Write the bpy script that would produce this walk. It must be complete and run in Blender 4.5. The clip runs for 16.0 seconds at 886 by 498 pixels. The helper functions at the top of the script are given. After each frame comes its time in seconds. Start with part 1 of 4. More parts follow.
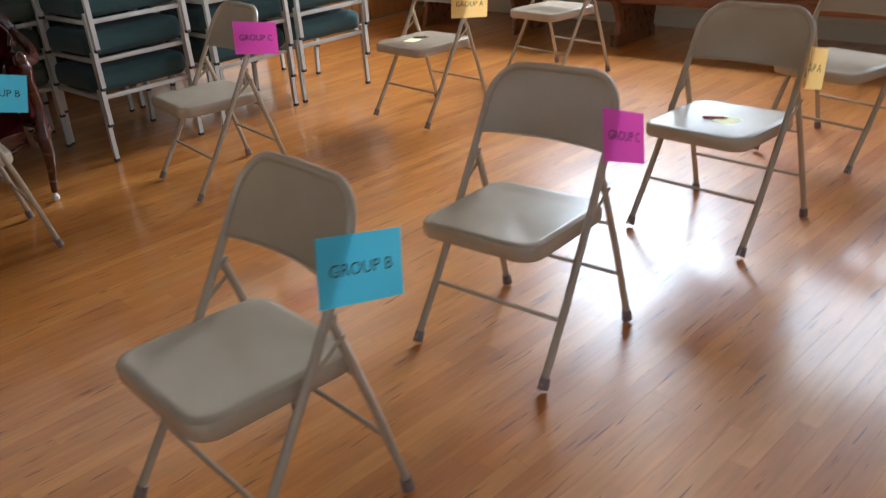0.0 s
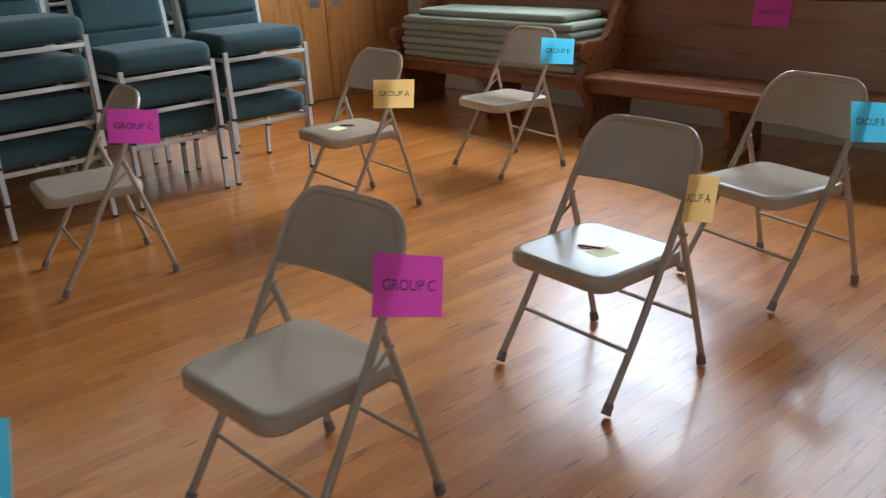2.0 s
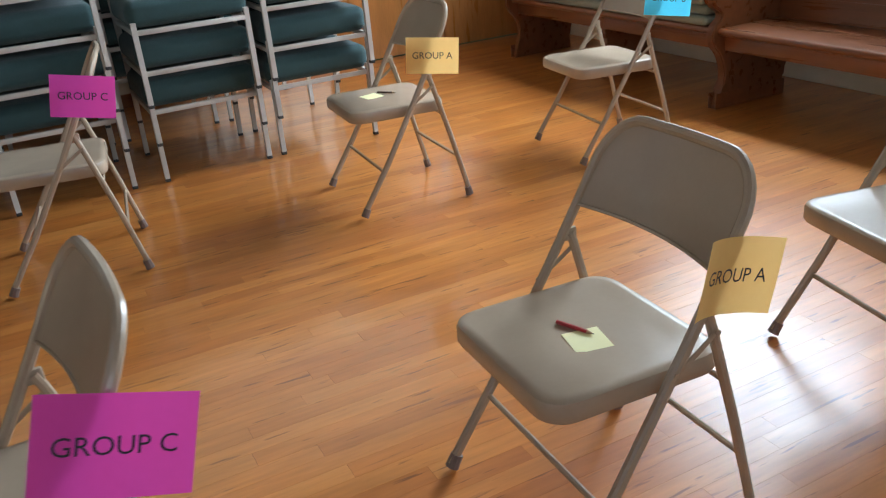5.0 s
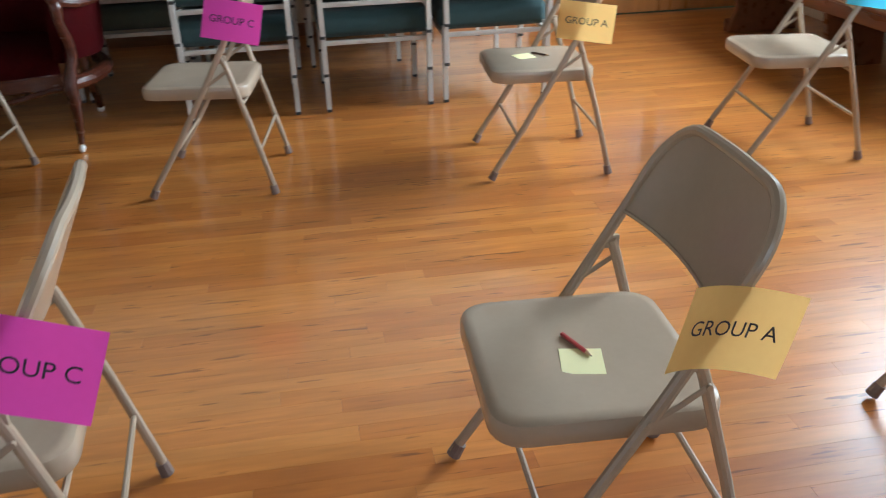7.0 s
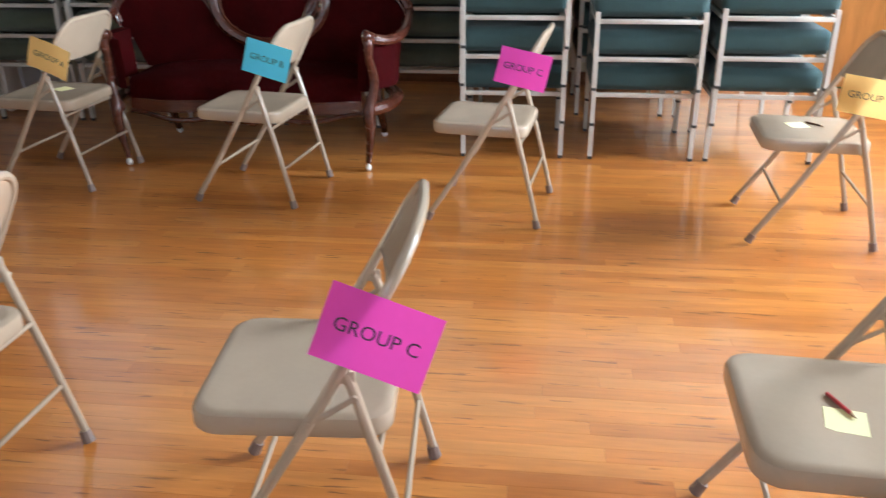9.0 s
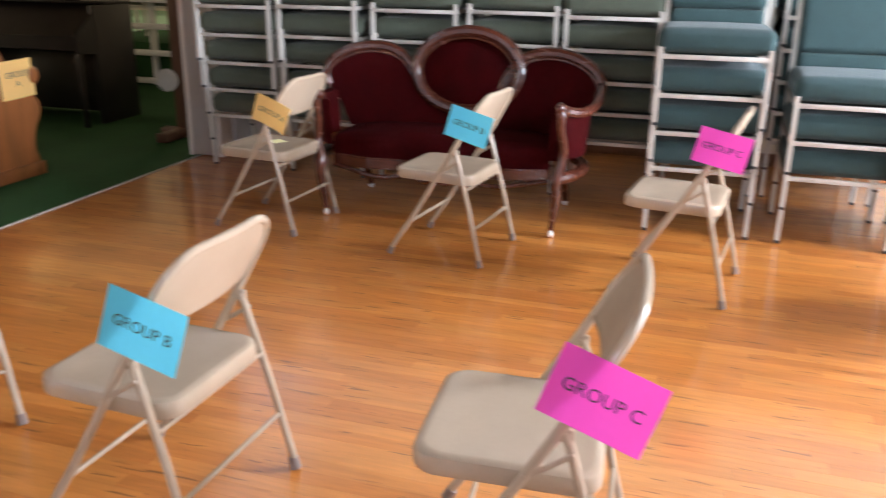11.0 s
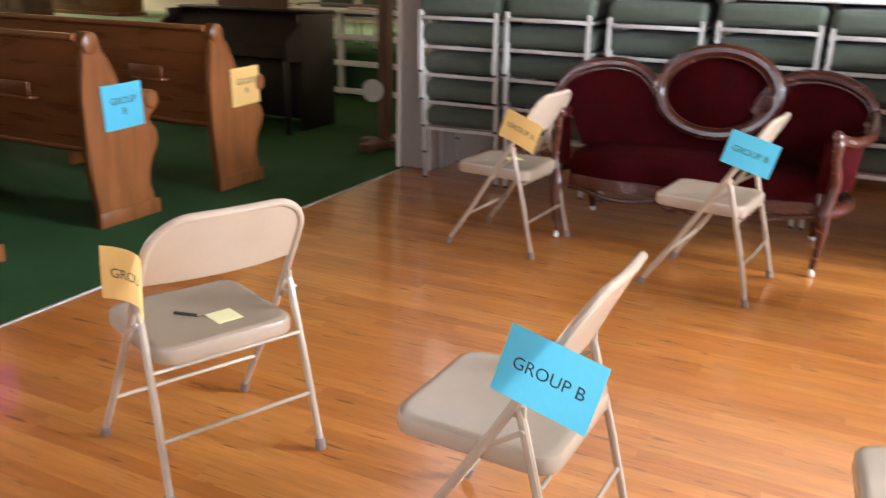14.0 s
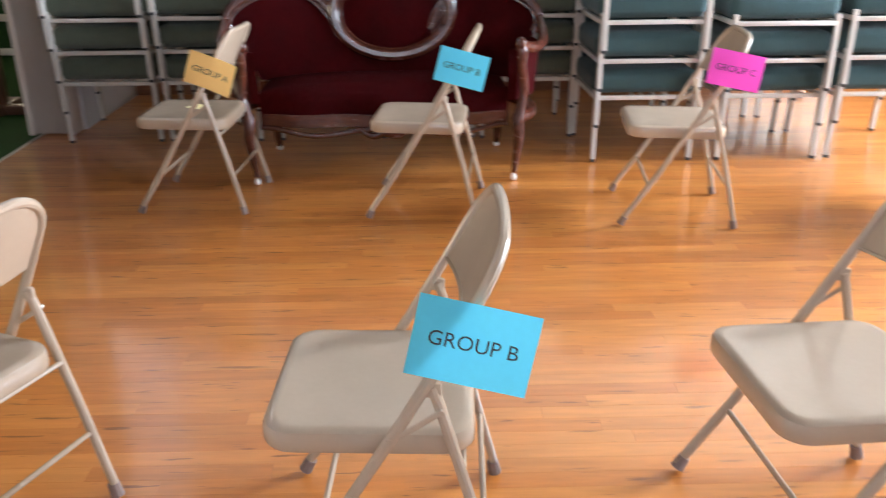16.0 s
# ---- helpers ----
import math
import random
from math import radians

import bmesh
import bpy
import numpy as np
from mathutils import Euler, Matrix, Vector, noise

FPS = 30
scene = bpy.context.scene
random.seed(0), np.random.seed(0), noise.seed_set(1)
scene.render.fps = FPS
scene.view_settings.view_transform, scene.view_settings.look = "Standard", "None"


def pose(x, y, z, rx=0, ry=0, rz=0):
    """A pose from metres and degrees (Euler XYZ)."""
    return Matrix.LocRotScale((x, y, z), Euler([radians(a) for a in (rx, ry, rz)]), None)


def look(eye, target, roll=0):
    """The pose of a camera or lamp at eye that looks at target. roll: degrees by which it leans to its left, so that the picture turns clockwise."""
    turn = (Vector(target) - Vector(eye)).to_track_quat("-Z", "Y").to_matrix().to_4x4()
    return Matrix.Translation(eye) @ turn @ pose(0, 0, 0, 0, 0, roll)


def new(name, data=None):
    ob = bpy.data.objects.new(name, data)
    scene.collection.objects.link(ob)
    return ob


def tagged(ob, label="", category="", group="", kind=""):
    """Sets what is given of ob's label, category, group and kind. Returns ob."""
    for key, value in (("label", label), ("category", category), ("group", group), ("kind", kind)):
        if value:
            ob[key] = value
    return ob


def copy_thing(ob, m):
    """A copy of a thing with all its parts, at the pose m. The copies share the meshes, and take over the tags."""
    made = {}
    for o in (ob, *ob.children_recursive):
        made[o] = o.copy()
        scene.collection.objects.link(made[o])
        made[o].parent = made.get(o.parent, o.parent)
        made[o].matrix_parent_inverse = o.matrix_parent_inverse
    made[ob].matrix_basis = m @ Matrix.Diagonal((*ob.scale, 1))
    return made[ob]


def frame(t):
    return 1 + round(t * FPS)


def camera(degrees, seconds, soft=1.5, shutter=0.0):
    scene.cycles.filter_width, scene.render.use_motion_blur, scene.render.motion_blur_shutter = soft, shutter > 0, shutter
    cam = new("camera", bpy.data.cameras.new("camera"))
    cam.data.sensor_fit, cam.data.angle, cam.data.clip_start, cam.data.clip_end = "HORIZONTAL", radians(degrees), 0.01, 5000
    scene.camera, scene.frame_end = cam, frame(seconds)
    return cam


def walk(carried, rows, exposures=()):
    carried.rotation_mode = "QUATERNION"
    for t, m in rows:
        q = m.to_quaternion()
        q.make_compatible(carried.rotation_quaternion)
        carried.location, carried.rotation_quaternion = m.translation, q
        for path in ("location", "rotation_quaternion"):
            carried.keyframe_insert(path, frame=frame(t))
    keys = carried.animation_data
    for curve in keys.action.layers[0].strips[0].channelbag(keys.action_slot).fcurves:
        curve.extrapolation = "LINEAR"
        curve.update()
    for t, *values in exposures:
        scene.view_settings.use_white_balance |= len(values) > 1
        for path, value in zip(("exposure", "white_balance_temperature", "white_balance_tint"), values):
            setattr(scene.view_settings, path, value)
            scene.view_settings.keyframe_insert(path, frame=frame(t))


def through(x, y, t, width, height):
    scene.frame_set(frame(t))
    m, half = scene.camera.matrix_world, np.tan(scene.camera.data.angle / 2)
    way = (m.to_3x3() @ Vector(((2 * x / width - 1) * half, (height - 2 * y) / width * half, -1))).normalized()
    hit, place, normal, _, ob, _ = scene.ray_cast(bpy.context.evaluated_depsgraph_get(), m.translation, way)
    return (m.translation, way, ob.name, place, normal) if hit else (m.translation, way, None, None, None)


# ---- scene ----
PATH = [
    (0, (-1.449, -1.675, 1.351), (-0.21, -0.357, 0.499), -5.0),
    (0.5, (-1.248, -1.798, 1.38), (-0.032, -0.426, 0.581), -4.0),
    (1, (-1.06, -1.837, 1.375), (0.176, -0.434, 0.665), -3.3),
    (1.5, (-0.856, -1.839, 1.377), (0.348, -0.409, 0.666), -3.3),
    (2, (-0.638, -1.835, 1.364), (0.557, -0.399, 0.651), -3.4),
    (2.5, (-0.417, -1.836, 1.365), (0.721, -0.35, 0.66), -2.3),
    (3, (-0.236, -1.763, 1.342), (0.833, -0.223, 0.644), -1.8),
    (3.5, (-0.051, -1.642, 1.322), (0.943, -0.058, 0.613), -2.0),
    (4, (0.124, -1.558, 1.295), (1.036, 0.061, 0.554), -4.0),
    (6.5, (0.746, -1.419, 1.251), (1.226, 0.303, 0.355), -2.4),
    (7, (0.828, -1.49, 1.26), (1.115, 0.275, 0.364), -1.8),
    (7.5, (0.867, -1.535, 1.275), (1.046, 0.244, 0.379), -1.6),
    (8, (0.839, -1.564, 1.284), (0.937, 0.233, 0.412), -1.0),
    (8.5, (0.751, -1.618, 1.309), (0.697, 0.194, 0.465), -0.5),
    (8.7, (0.714, -1.65, 1.319), (0.584, 0.167, 0.494), -0.5),
    (10.8, (0.56, -1.811, 1.365), (0.075, 0.013, 0.704), 0.8),
    (11, (0.533, -1.817, 1.367), (-0.031, -0.013, 0.713), 0.8),
    (11.5, (0.46, -1.857, 1.373), (-0.321, -0.11, 0.789), 1.0),
    (12, (0.387, -1.889, 1.375), (-0.516, -0.2, 0.798), 2.3),
    (12.5, (0.305, -1.869, 1.363), (-0.878, -0.369, 0.77), 2.5),
    (13, (0.185, -1.812, 1.363), (-1.019, -0.328, 0.772), 2.9),
    (13.5, (0.065, -1.796, 1.351), (-1.051, -0.247, 0.758), 2.6),
    (14, (-0.112, -1.838, 1.342), (-0.938, -0.129, 0.713), 1.5),
    (14.5, (-0.248, -1.864, 1.318), (-0.888, -0.093, 0.645), 1.4),
    (15, (-0.388, -1.799, 1.296), (-0.853, 0.014, 0.591), 0.5),
    (15.5, (-0.519, -1.685, 1.295), (-0.741, 0.163, 0.563), -0.8),
    (16, (-0.621, -1.679, 1.295), (-0.579, 0.168, 0.528), -0.4),
]
cam = camera(55.6, 16.0, 1.1, 0.6)
walk(cam, [(t, look(eye, target, roll)) for t, eye, target, roll in PATH],
     [(0, -1.76, 6350, 2), (1, -2.14, 6300, 2), (2.5, -2.16, 6250, 2), (4, -1.97, 6250, 1), (6.5, -1.92, 6200, 0), (8.5, -1.24, 6350, 2), (11, -0.68, 6750, 12), (14, -0.42, 6750, 12), (16, -0.55, 6480, 9)])

# ---- light ----
world = bpy.data.worlds.new("sky")
scene.world = world
world.use_nodes = True
sky = world.node_tree.nodes.new("ShaderNodeTexSky")
sky.sky_type, sky.sun_disc = "NISHITA", False
sky.sun_elevation, sky.sun_rotation = radians(50), radians(189)
world.node_tree.links.new(sky.outputs[0], world.node_tree.nodes["Background"].inputs[0])
world.node_tree.nodes["Background"].inputs[1].default_value = 0.12

sun = new("sun", bpy.data.lights.new("sun", "SUN"))
sun.data.energy, sun.data.angle, sun.data.color = 0.5, radians(12), (1, 0.95, 0.87)
sun.matrix_world = look((-3, -20, 24), (0, 0, 0))


def window_light(name, eye, target, w, h, watts, color=(0.74, 0.83, 1.0)):
    """Area lamp in a wall opening: sky light, or warm fill for the sanctuary."""
    la = bpy.data.lights.new(name, "AREA")
    la.shape, la.size, la.size_y, la.energy, la.color = "RECTANGLE", w, h, watts, color
    ob = new(name, la)
    ob.matrix_world = look(eye, target)
    return ob


EAST_X, NORTH_Y, SOUTH_Y, WEST_X, CEIL = 4.40, 4.46, -5.2, -2.70, 3.5
EAST_WINDOWS = [(1.22, 2.98), (-1.10, 0.74), (-3.60, -1.70)]   # y ranges
EAST_WATTS = [1350, 300, 50]   # tuned per window to the glare and shade on the floor
SILL, HEAD = 1.40, 2.82
for (y0, y1), watts in zip(EAST_WINDOWS, EAST_WATTS):
    window_light("window_light", (EAST_X + 0.32, (y0 + y1) / 2, (SILL + HEAD) / 2), (0, (y0 + y1) / 2, 1.2), y1 - y0, HEAD - SILL, watts)
SOUTH_WINDOWS = [(-1.9, -0.3), (1.3, 2.9)]                     # x ranges
for x0, x1 in SOUTH_WINDOWS:
    window_light("window_light", ((x0 + x1) / 2, SOUTH_Y - 0.28, (SILL + 2.9) / 2), ((x0 + x1) / 2, 0, 0.9), x1 - x0, 2.9 - SILL, 80)
SANCT_FILL_GAPS = [(-6.2, -4.4)]   # x ranges in the far north wall; unseen, added for fill
for x0, x1 in SANCT_FILL_GAPS:
    window_light("window_light", ((x0 + x1) / 2, 11.3, 2.9), ((x0 + x1) / 2, 5, 0.6), x1 - x0, 2.2, 200, (1, 0.83, 0.61))
# y ranges of unseen west wall openings, added to brighten the sanctuary
SIDE_FILL_GAPS = [(-2.5, -1.0), (1.0, 2.5), (4.5, 6.0), (7.6, 9.4)]
for y0, y1 in SIDE_FILL_GAPS:
    window_light("window_light", (-17.3, (y0 + y1) / 2, 2.9), (-9, (y0 + y1) / 2, 0.6), y1 - y0, 2.2, 250 if y0 < 7 else 420, (1, 0.83, 0.61))


# ---- materials ----
def mat(name, color, rough=0.5, metal=0.0, var=0.15, scale=6.0, bump=0.0, bscale=60.0, spec=0.5, stretch=(1, 1, 1), rand=0.0, dark=None, coat=0.0, sheen=0.0, island=False):
    m = bpy.data.materials.new(name)
    m.use_nodes = True
    nt = m.node_tree
    N, L = nt.nodes, nt.links
    b = N["Principled BSDF"]
    b.inputs["Roughness"].default_value, b.inputs["Metallic"].default_value = rough, metal
    b.inputs["Specular IOR Level"].default_value = spec
    b.inputs["Coat Weight"].default_value = coat
    b.inputs["Coat Roughness"].default_value = 0.12
    b.inputs["Sheen Weight"].default_value = sheen
    tc, mp = N.new("ShaderNodeTexCoord"), N.new("ShaderNodeMapping")
    mp.inputs["Scale"].default_value = stretch
    L.new(tc.outputs["Object"], mp.inputs[0])
    n1, n2 = N.new("ShaderNodeTexNoise"), N.new("ShaderNodeTexNoise")
    n1.inputs["Scale"].default_value, n1.inputs["Detail"].default_value = scale, 6
    n2.inputs["Scale"].default_value, n2.inputs["Detail"].default_value = scale * 9, 4
    L.new(mp.outputs[0], n1.inputs[0]), L.new(mp.outputs[0], n2.inputs[0])
    add = N.new("ShaderNodeMath")
    add.operation = "MULTIPLY_ADD"
    add.inputs[1].default_value = 0.4
    L.new(n2.outputs[0], add.inputs[0]), L.new(n1.outputs[0], add.inputs[2])
    fac = add.outputs[0]
    if rand:
        src = N.new("ShaderNodeNewGeometry").outputs["Random Per Island"] if island else N.new("ShaderNodeObjectInfo").outputs["Random"]
        ra = N.new("ShaderNodeMath")
        ra.operation, ra.inputs[1].default_value = "MULTIPLY_ADD", rand
        sh = N.new("ShaderNodeMath")
        sh.operation, sh.inputs[1].default_value = "SUBTRACT", 0.5
        L.new(src, sh.inputs[0]), L.new(sh.outputs[0], ra.inputs[0]), L.new(fac, ra.inputs[2])
        fac = ra.outputs[0]
    mr = N.new("ShaderNodeMapRange")
    mr.inputs[1].default_value, mr.inputs[2].default_value = 0.35, 1.05
    L.new(fac, mr.inputs[0])
    mix = N.new("ShaderNodeMix")
    mix.data_type = "RGBA"
    lo = dark or tuple(c * (1 - var) for c in color)
    hi = tuple(min(1, c * (1 + var)) for c in color)
    mix.inputs[6].default_value, mix.inputs[7].default_value = (*lo, 1), (*hi, 1)
    L.new(mr.outputs[0], mix.inputs[0]), L.new(mix.outputs[2], b.inputs["Base Color"])
    rr = N.new("ShaderNodeMapRange")
    rr.inputs[1].default_value, rr.inputs[2].default_value = 0.3, 0.8
    rr.inputs[3].default_value, rr.inputs[4].default_value = rough * 0.85, min(1, rough * 1.2)
    L.new(n1.outputs[0], rr.inputs[0]), L.new(rr.outputs[0], b.inputs["Roughness"])
    if bump:
        n3, bp = N.new("ShaderNodeTexNoise"), N.new("ShaderNodeBump")
        n3.inputs["Scale"].default_value, n3.inputs["Detail"].default_value = bscale, 3
        bp.inputs["Strength"].default_value, bp.inputs["Distance"].default_value = bump, 0.004
        L.new(mp.outputs[0], n3.inputs[0]), L.new(n3.outputs[0], bp.inputs["Height"]), L.new(bp.outputs[0], b.inputs["Normal"])
    return m


def floor_wood(name, island):
    """Varnished strip oak: strip-to-strip colour, grain lines, dark mineral streaks."""
    m = bpy.data.materials.new(name)
    m.use_nodes = True
    N, L = m.node_tree.nodes, m.node_tree.links
    b = N["Principled BSDF"]
    geo = N.new("ShaderNodeNewGeometry")
    rnd = geo.outputs["Random Per Island"] if island else N.new("ShaderNodeObjectInfo").outputs["Random"]
    off = N.new("ShaderNodeVectorMath")
    off.operation = "SCALE"
    comb = N.new("ShaderNodeCombineXYZ")
    for k in range(3):
        L.new(rnd, comb.inputs[k])
    off.inputs[3].default_value = 37.0
    L.new(comb.outputs[0], off.inputs[0])
    addv = N.new("ShaderNodeVectorMath")
    L.new(geo.outputs["Position"], addv.inputs[0]), L.new(off.outputs[0], addv.inputs[1])

    def grain(scale, stretch, detail=6):
        mp, n = N.new("ShaderNodeMapping"), N.new("ShaderNodeTexNoise")
        mp.inputs["Scale"].default_value = stretch
        n.inputs["Scale"].default_value, n.inputs["Detail"].default_value = scale, detail
        L.new(addv.outputs[0], mp.inputs[0]), L.new(mp.outputs[0], n.inputs[0])
        return n.outputs[0]

    ramp = N.new("ShaderNodeValToRGB")
    e = ramp.color_ramp.elements
    e[0].position, e[0].color = 0.0, (0.520, 0.168, 0.032, 1)
    e[1].position, e[1].color = 1.0, (0.665, 0.258, 0.058, 1)
    mid = e.new(0.45)
    mid.color = (0.600, 0.212, 0.043, 1)
    L.new(rnd, ramp.inputs[0])
    fine = N.new("ShaderNodeMapRange")
    fine.inputs[1].default_value, fine.inputs[2].default_value, fine.inputs[3].default_value, fine.inputs[4].default_value = 0.3, 0.75, 0.84, 1.08
    L.new(grain(4, (1.4, 13, 1), 8), fine.inputs[0])
    mul = N.new("ShaderNodeVectorMath")
    mul.operation = "SCALE"
    L.new(ramp.outputs[0], mul.inputs[0]), L.new(fine.outputs[0], mul.inputs[3])
    streak = N.new("ShaderNodeMapRange")
    streak.inputs[1].default_value, streak.inputs[2].default_value = 0.655, 0.74
    L.new(grain(3.0, (1.2, 14, 1), 7), streak.inputs[0])
    mix = N.new("ShaderNodeMix")
    mix.data_type = "RGBA"
    mix.inputs[7].default_value = (0.13, 0.045, 0.014, 1)
    sm = N.new("ShaderNodeMath")
    sm.operation, sm.inputs[1].default_value = "MULTIPLY", 0.65
    L.new(streak.outputs[0], sm.inputs[0])
    # heartwood: long dark bands along the strips
    band = N.new("ShaderNodeMapRange")
    band.inputs[1].default_value, band.inputs[2].default_value, band.inputs[3].default_value, band.inputs[4].default_value = 0.40, 0.70, 1.04, 0.84
    bm_, bn = N.new("ShaderNodeMapping"), N.new("ShaderNodeTexNoise")
    bm_.inputs["Scale"].default_value = (0.8, 3.6, 1)
    bn.inputs["Scale"].default_value, bn.inputs["Detail"].default_value = 2.4, 7
    L.new(geo.outputs["Position"], bm_.inputs[0]), L.new(bm_.outputs[0], bn.inputs[0]), L.new(bn.outputs[0], band.inputs[0])
    tone = N.new("ShaderNodeVectorMath")
    tone.operation = "SCALE"
    L.new(mul.outputs[0], tone.inputs[0]), L.new(band.outputs[0], tone.inputs[3])
    dash = N.new("ShaderNodeMapRange")
    dash.inputs[1].default_value, dash.inputs[2].default_value, dash.inputs[4].default_value = 0.645, 0.70, 0.7
    L.new(grain(6.0, (1.0, 9, 1), 3), dash.inputs[0])
    both = N.new("ShaderNodeMath")
    both.operation = "MAXIMUM"
    L.new(sm.outputs[0], both.inputs[0]), L.new(dash.outputs[0], both.inputs[1])
    # random darker, redder patches, standing in for soft red shade on the floor
    pn = N.new("ShaderNodeTexNoise")
    pn.inputs["Scale"].default_value, pn.inputs["Detail"].default_value = 1.15, 5
    pm, red_shade = N.new("ShaderNodeMapRange"), N.new("ShaderNodeMix")
    pm.inputs[1].default_value, pm.inputs[2].default_value, pm.inputs[4].default_value = 0.50, 0.70, 0.28
    red_shade.data_type, red_shade.blend_type = "RGBA", "MULTIPLY"
    red_shade.inputs[7].default_value = (0.68, 0.42, 0.30, 1)
    L.new(geo.outputs["Position"], pn.inputs[0]), L.new(pn.outputs[0], pm.inputs[0]), L.new(pm.outputs[0], red_shade.inputs[0]), L.new(tone.outputs[0], red_shade.inputs[6])
    L.new(both.outputs[0], mix.inputs[0]), L.new(red_shade.outputs[2], mix.inputs[6]), L.new(mix.outputs[2], b.inputs["Base Color"])
    wear = N.new("ShaderNodeTexNoise")
    wear.inputs["Scale"].default_value, wear.inputs["Detail"].default_value = 1.6, 5
    L.new(geo.outputs["Position"], wear.inputs[0])
    rr = N.new("ShaderNodeMapRange")
    rr.inputs[1].default_value, rr.inputs[2].default_value, rr.inputs[3].default_value, rr.inputs[4].default_value = 0.3, 0.7, 0.30, 0.42
    L.new(wear.outputs[0], rr.inputs[0]), L.new(rr.outputs[0], b.inputs["Roughness"])
    b.inputs["Specular IOR Level"].default_value = 0.3
    b.inputs["Coat Weight"].default_value, b.inputs["Coat Roughness"].default_value, b.inputs["Coat IOR"].default_value = 1.0, 0.13, 1.6
    bp = N.new("ShaderNodeBump")
    bp.inputs["Strength"].default_value, bp.inputs["Distance"].default_value = 0.06, 0.002
    L.new(grain(5, (1, 14, 1)), bp.inputs["Height"]), L.new(bp.outputs[0], b.inputs["Normal"])
    return m


def paper(name, color, through=0.5):
    """Thin paper: part of the light falls through it."""
    m = bpy.data.materials.new(name)
    m.use_nodes = True
    N, L = m.node_tree.nodes, m.node_tree.links
    tc, n, mr, mix = N.new("ShaderNodeTexCoord"), N.new("ShaderNodeTexNoise"), N.new("ShaderNodeMapRange"), N.new("ShaderNodeMix")
    n.inputs["Scale"].default_value, n.inputs["Detail"].default_value = 60, 5
    L.new(tc.outputs["Object"], n.inputs[0]), L.new(n.outputs[0], mr.inputs[0])
    mix.data_type = "RGBA"
    mix.inputs[6].default_value, mix.inputs[7].default_value = (*[c * 0.95 for c in color], 1), (*[min(1, c * 1.04) for c in color], 1)
    L.new(mr.outputs[0], mix.inputs[0])
    b, t, ms = N["Principled BSDF"], N.new("ShaderNodeBsdfTranslucent"), N.new("ShaderNodeMixShader")
    b.inputs["Roughness"].default_value, b.inputs["Specular IOR Level"].default_value = 0.7, 0.2
    L.new(mix.outputs[2], b.inputs["Base Color"]), L.new(mix.outputs[2], t.inputs[0])
    ms.inputs[0].default_value = through
    L.new(b.outputs[0], ms.inputs[1]), L.new(t.outputs[0], ms.inputs[2])
    L.new(ms.outputs[0], N["Material Output"].inputs[0])
    return m


def glass_mat():
    m = bpy.data.materials.new("window_glass")
    m.use_nodes = True
    b = m.node_tree.nodes["Principled BSDF"]
    b.inputs["Transmission Weight"].default_value, b.inputs["Roughness"].default_value, b.inputs["IOR"].default_value = 1.0, 0.02, 1.45
    return m


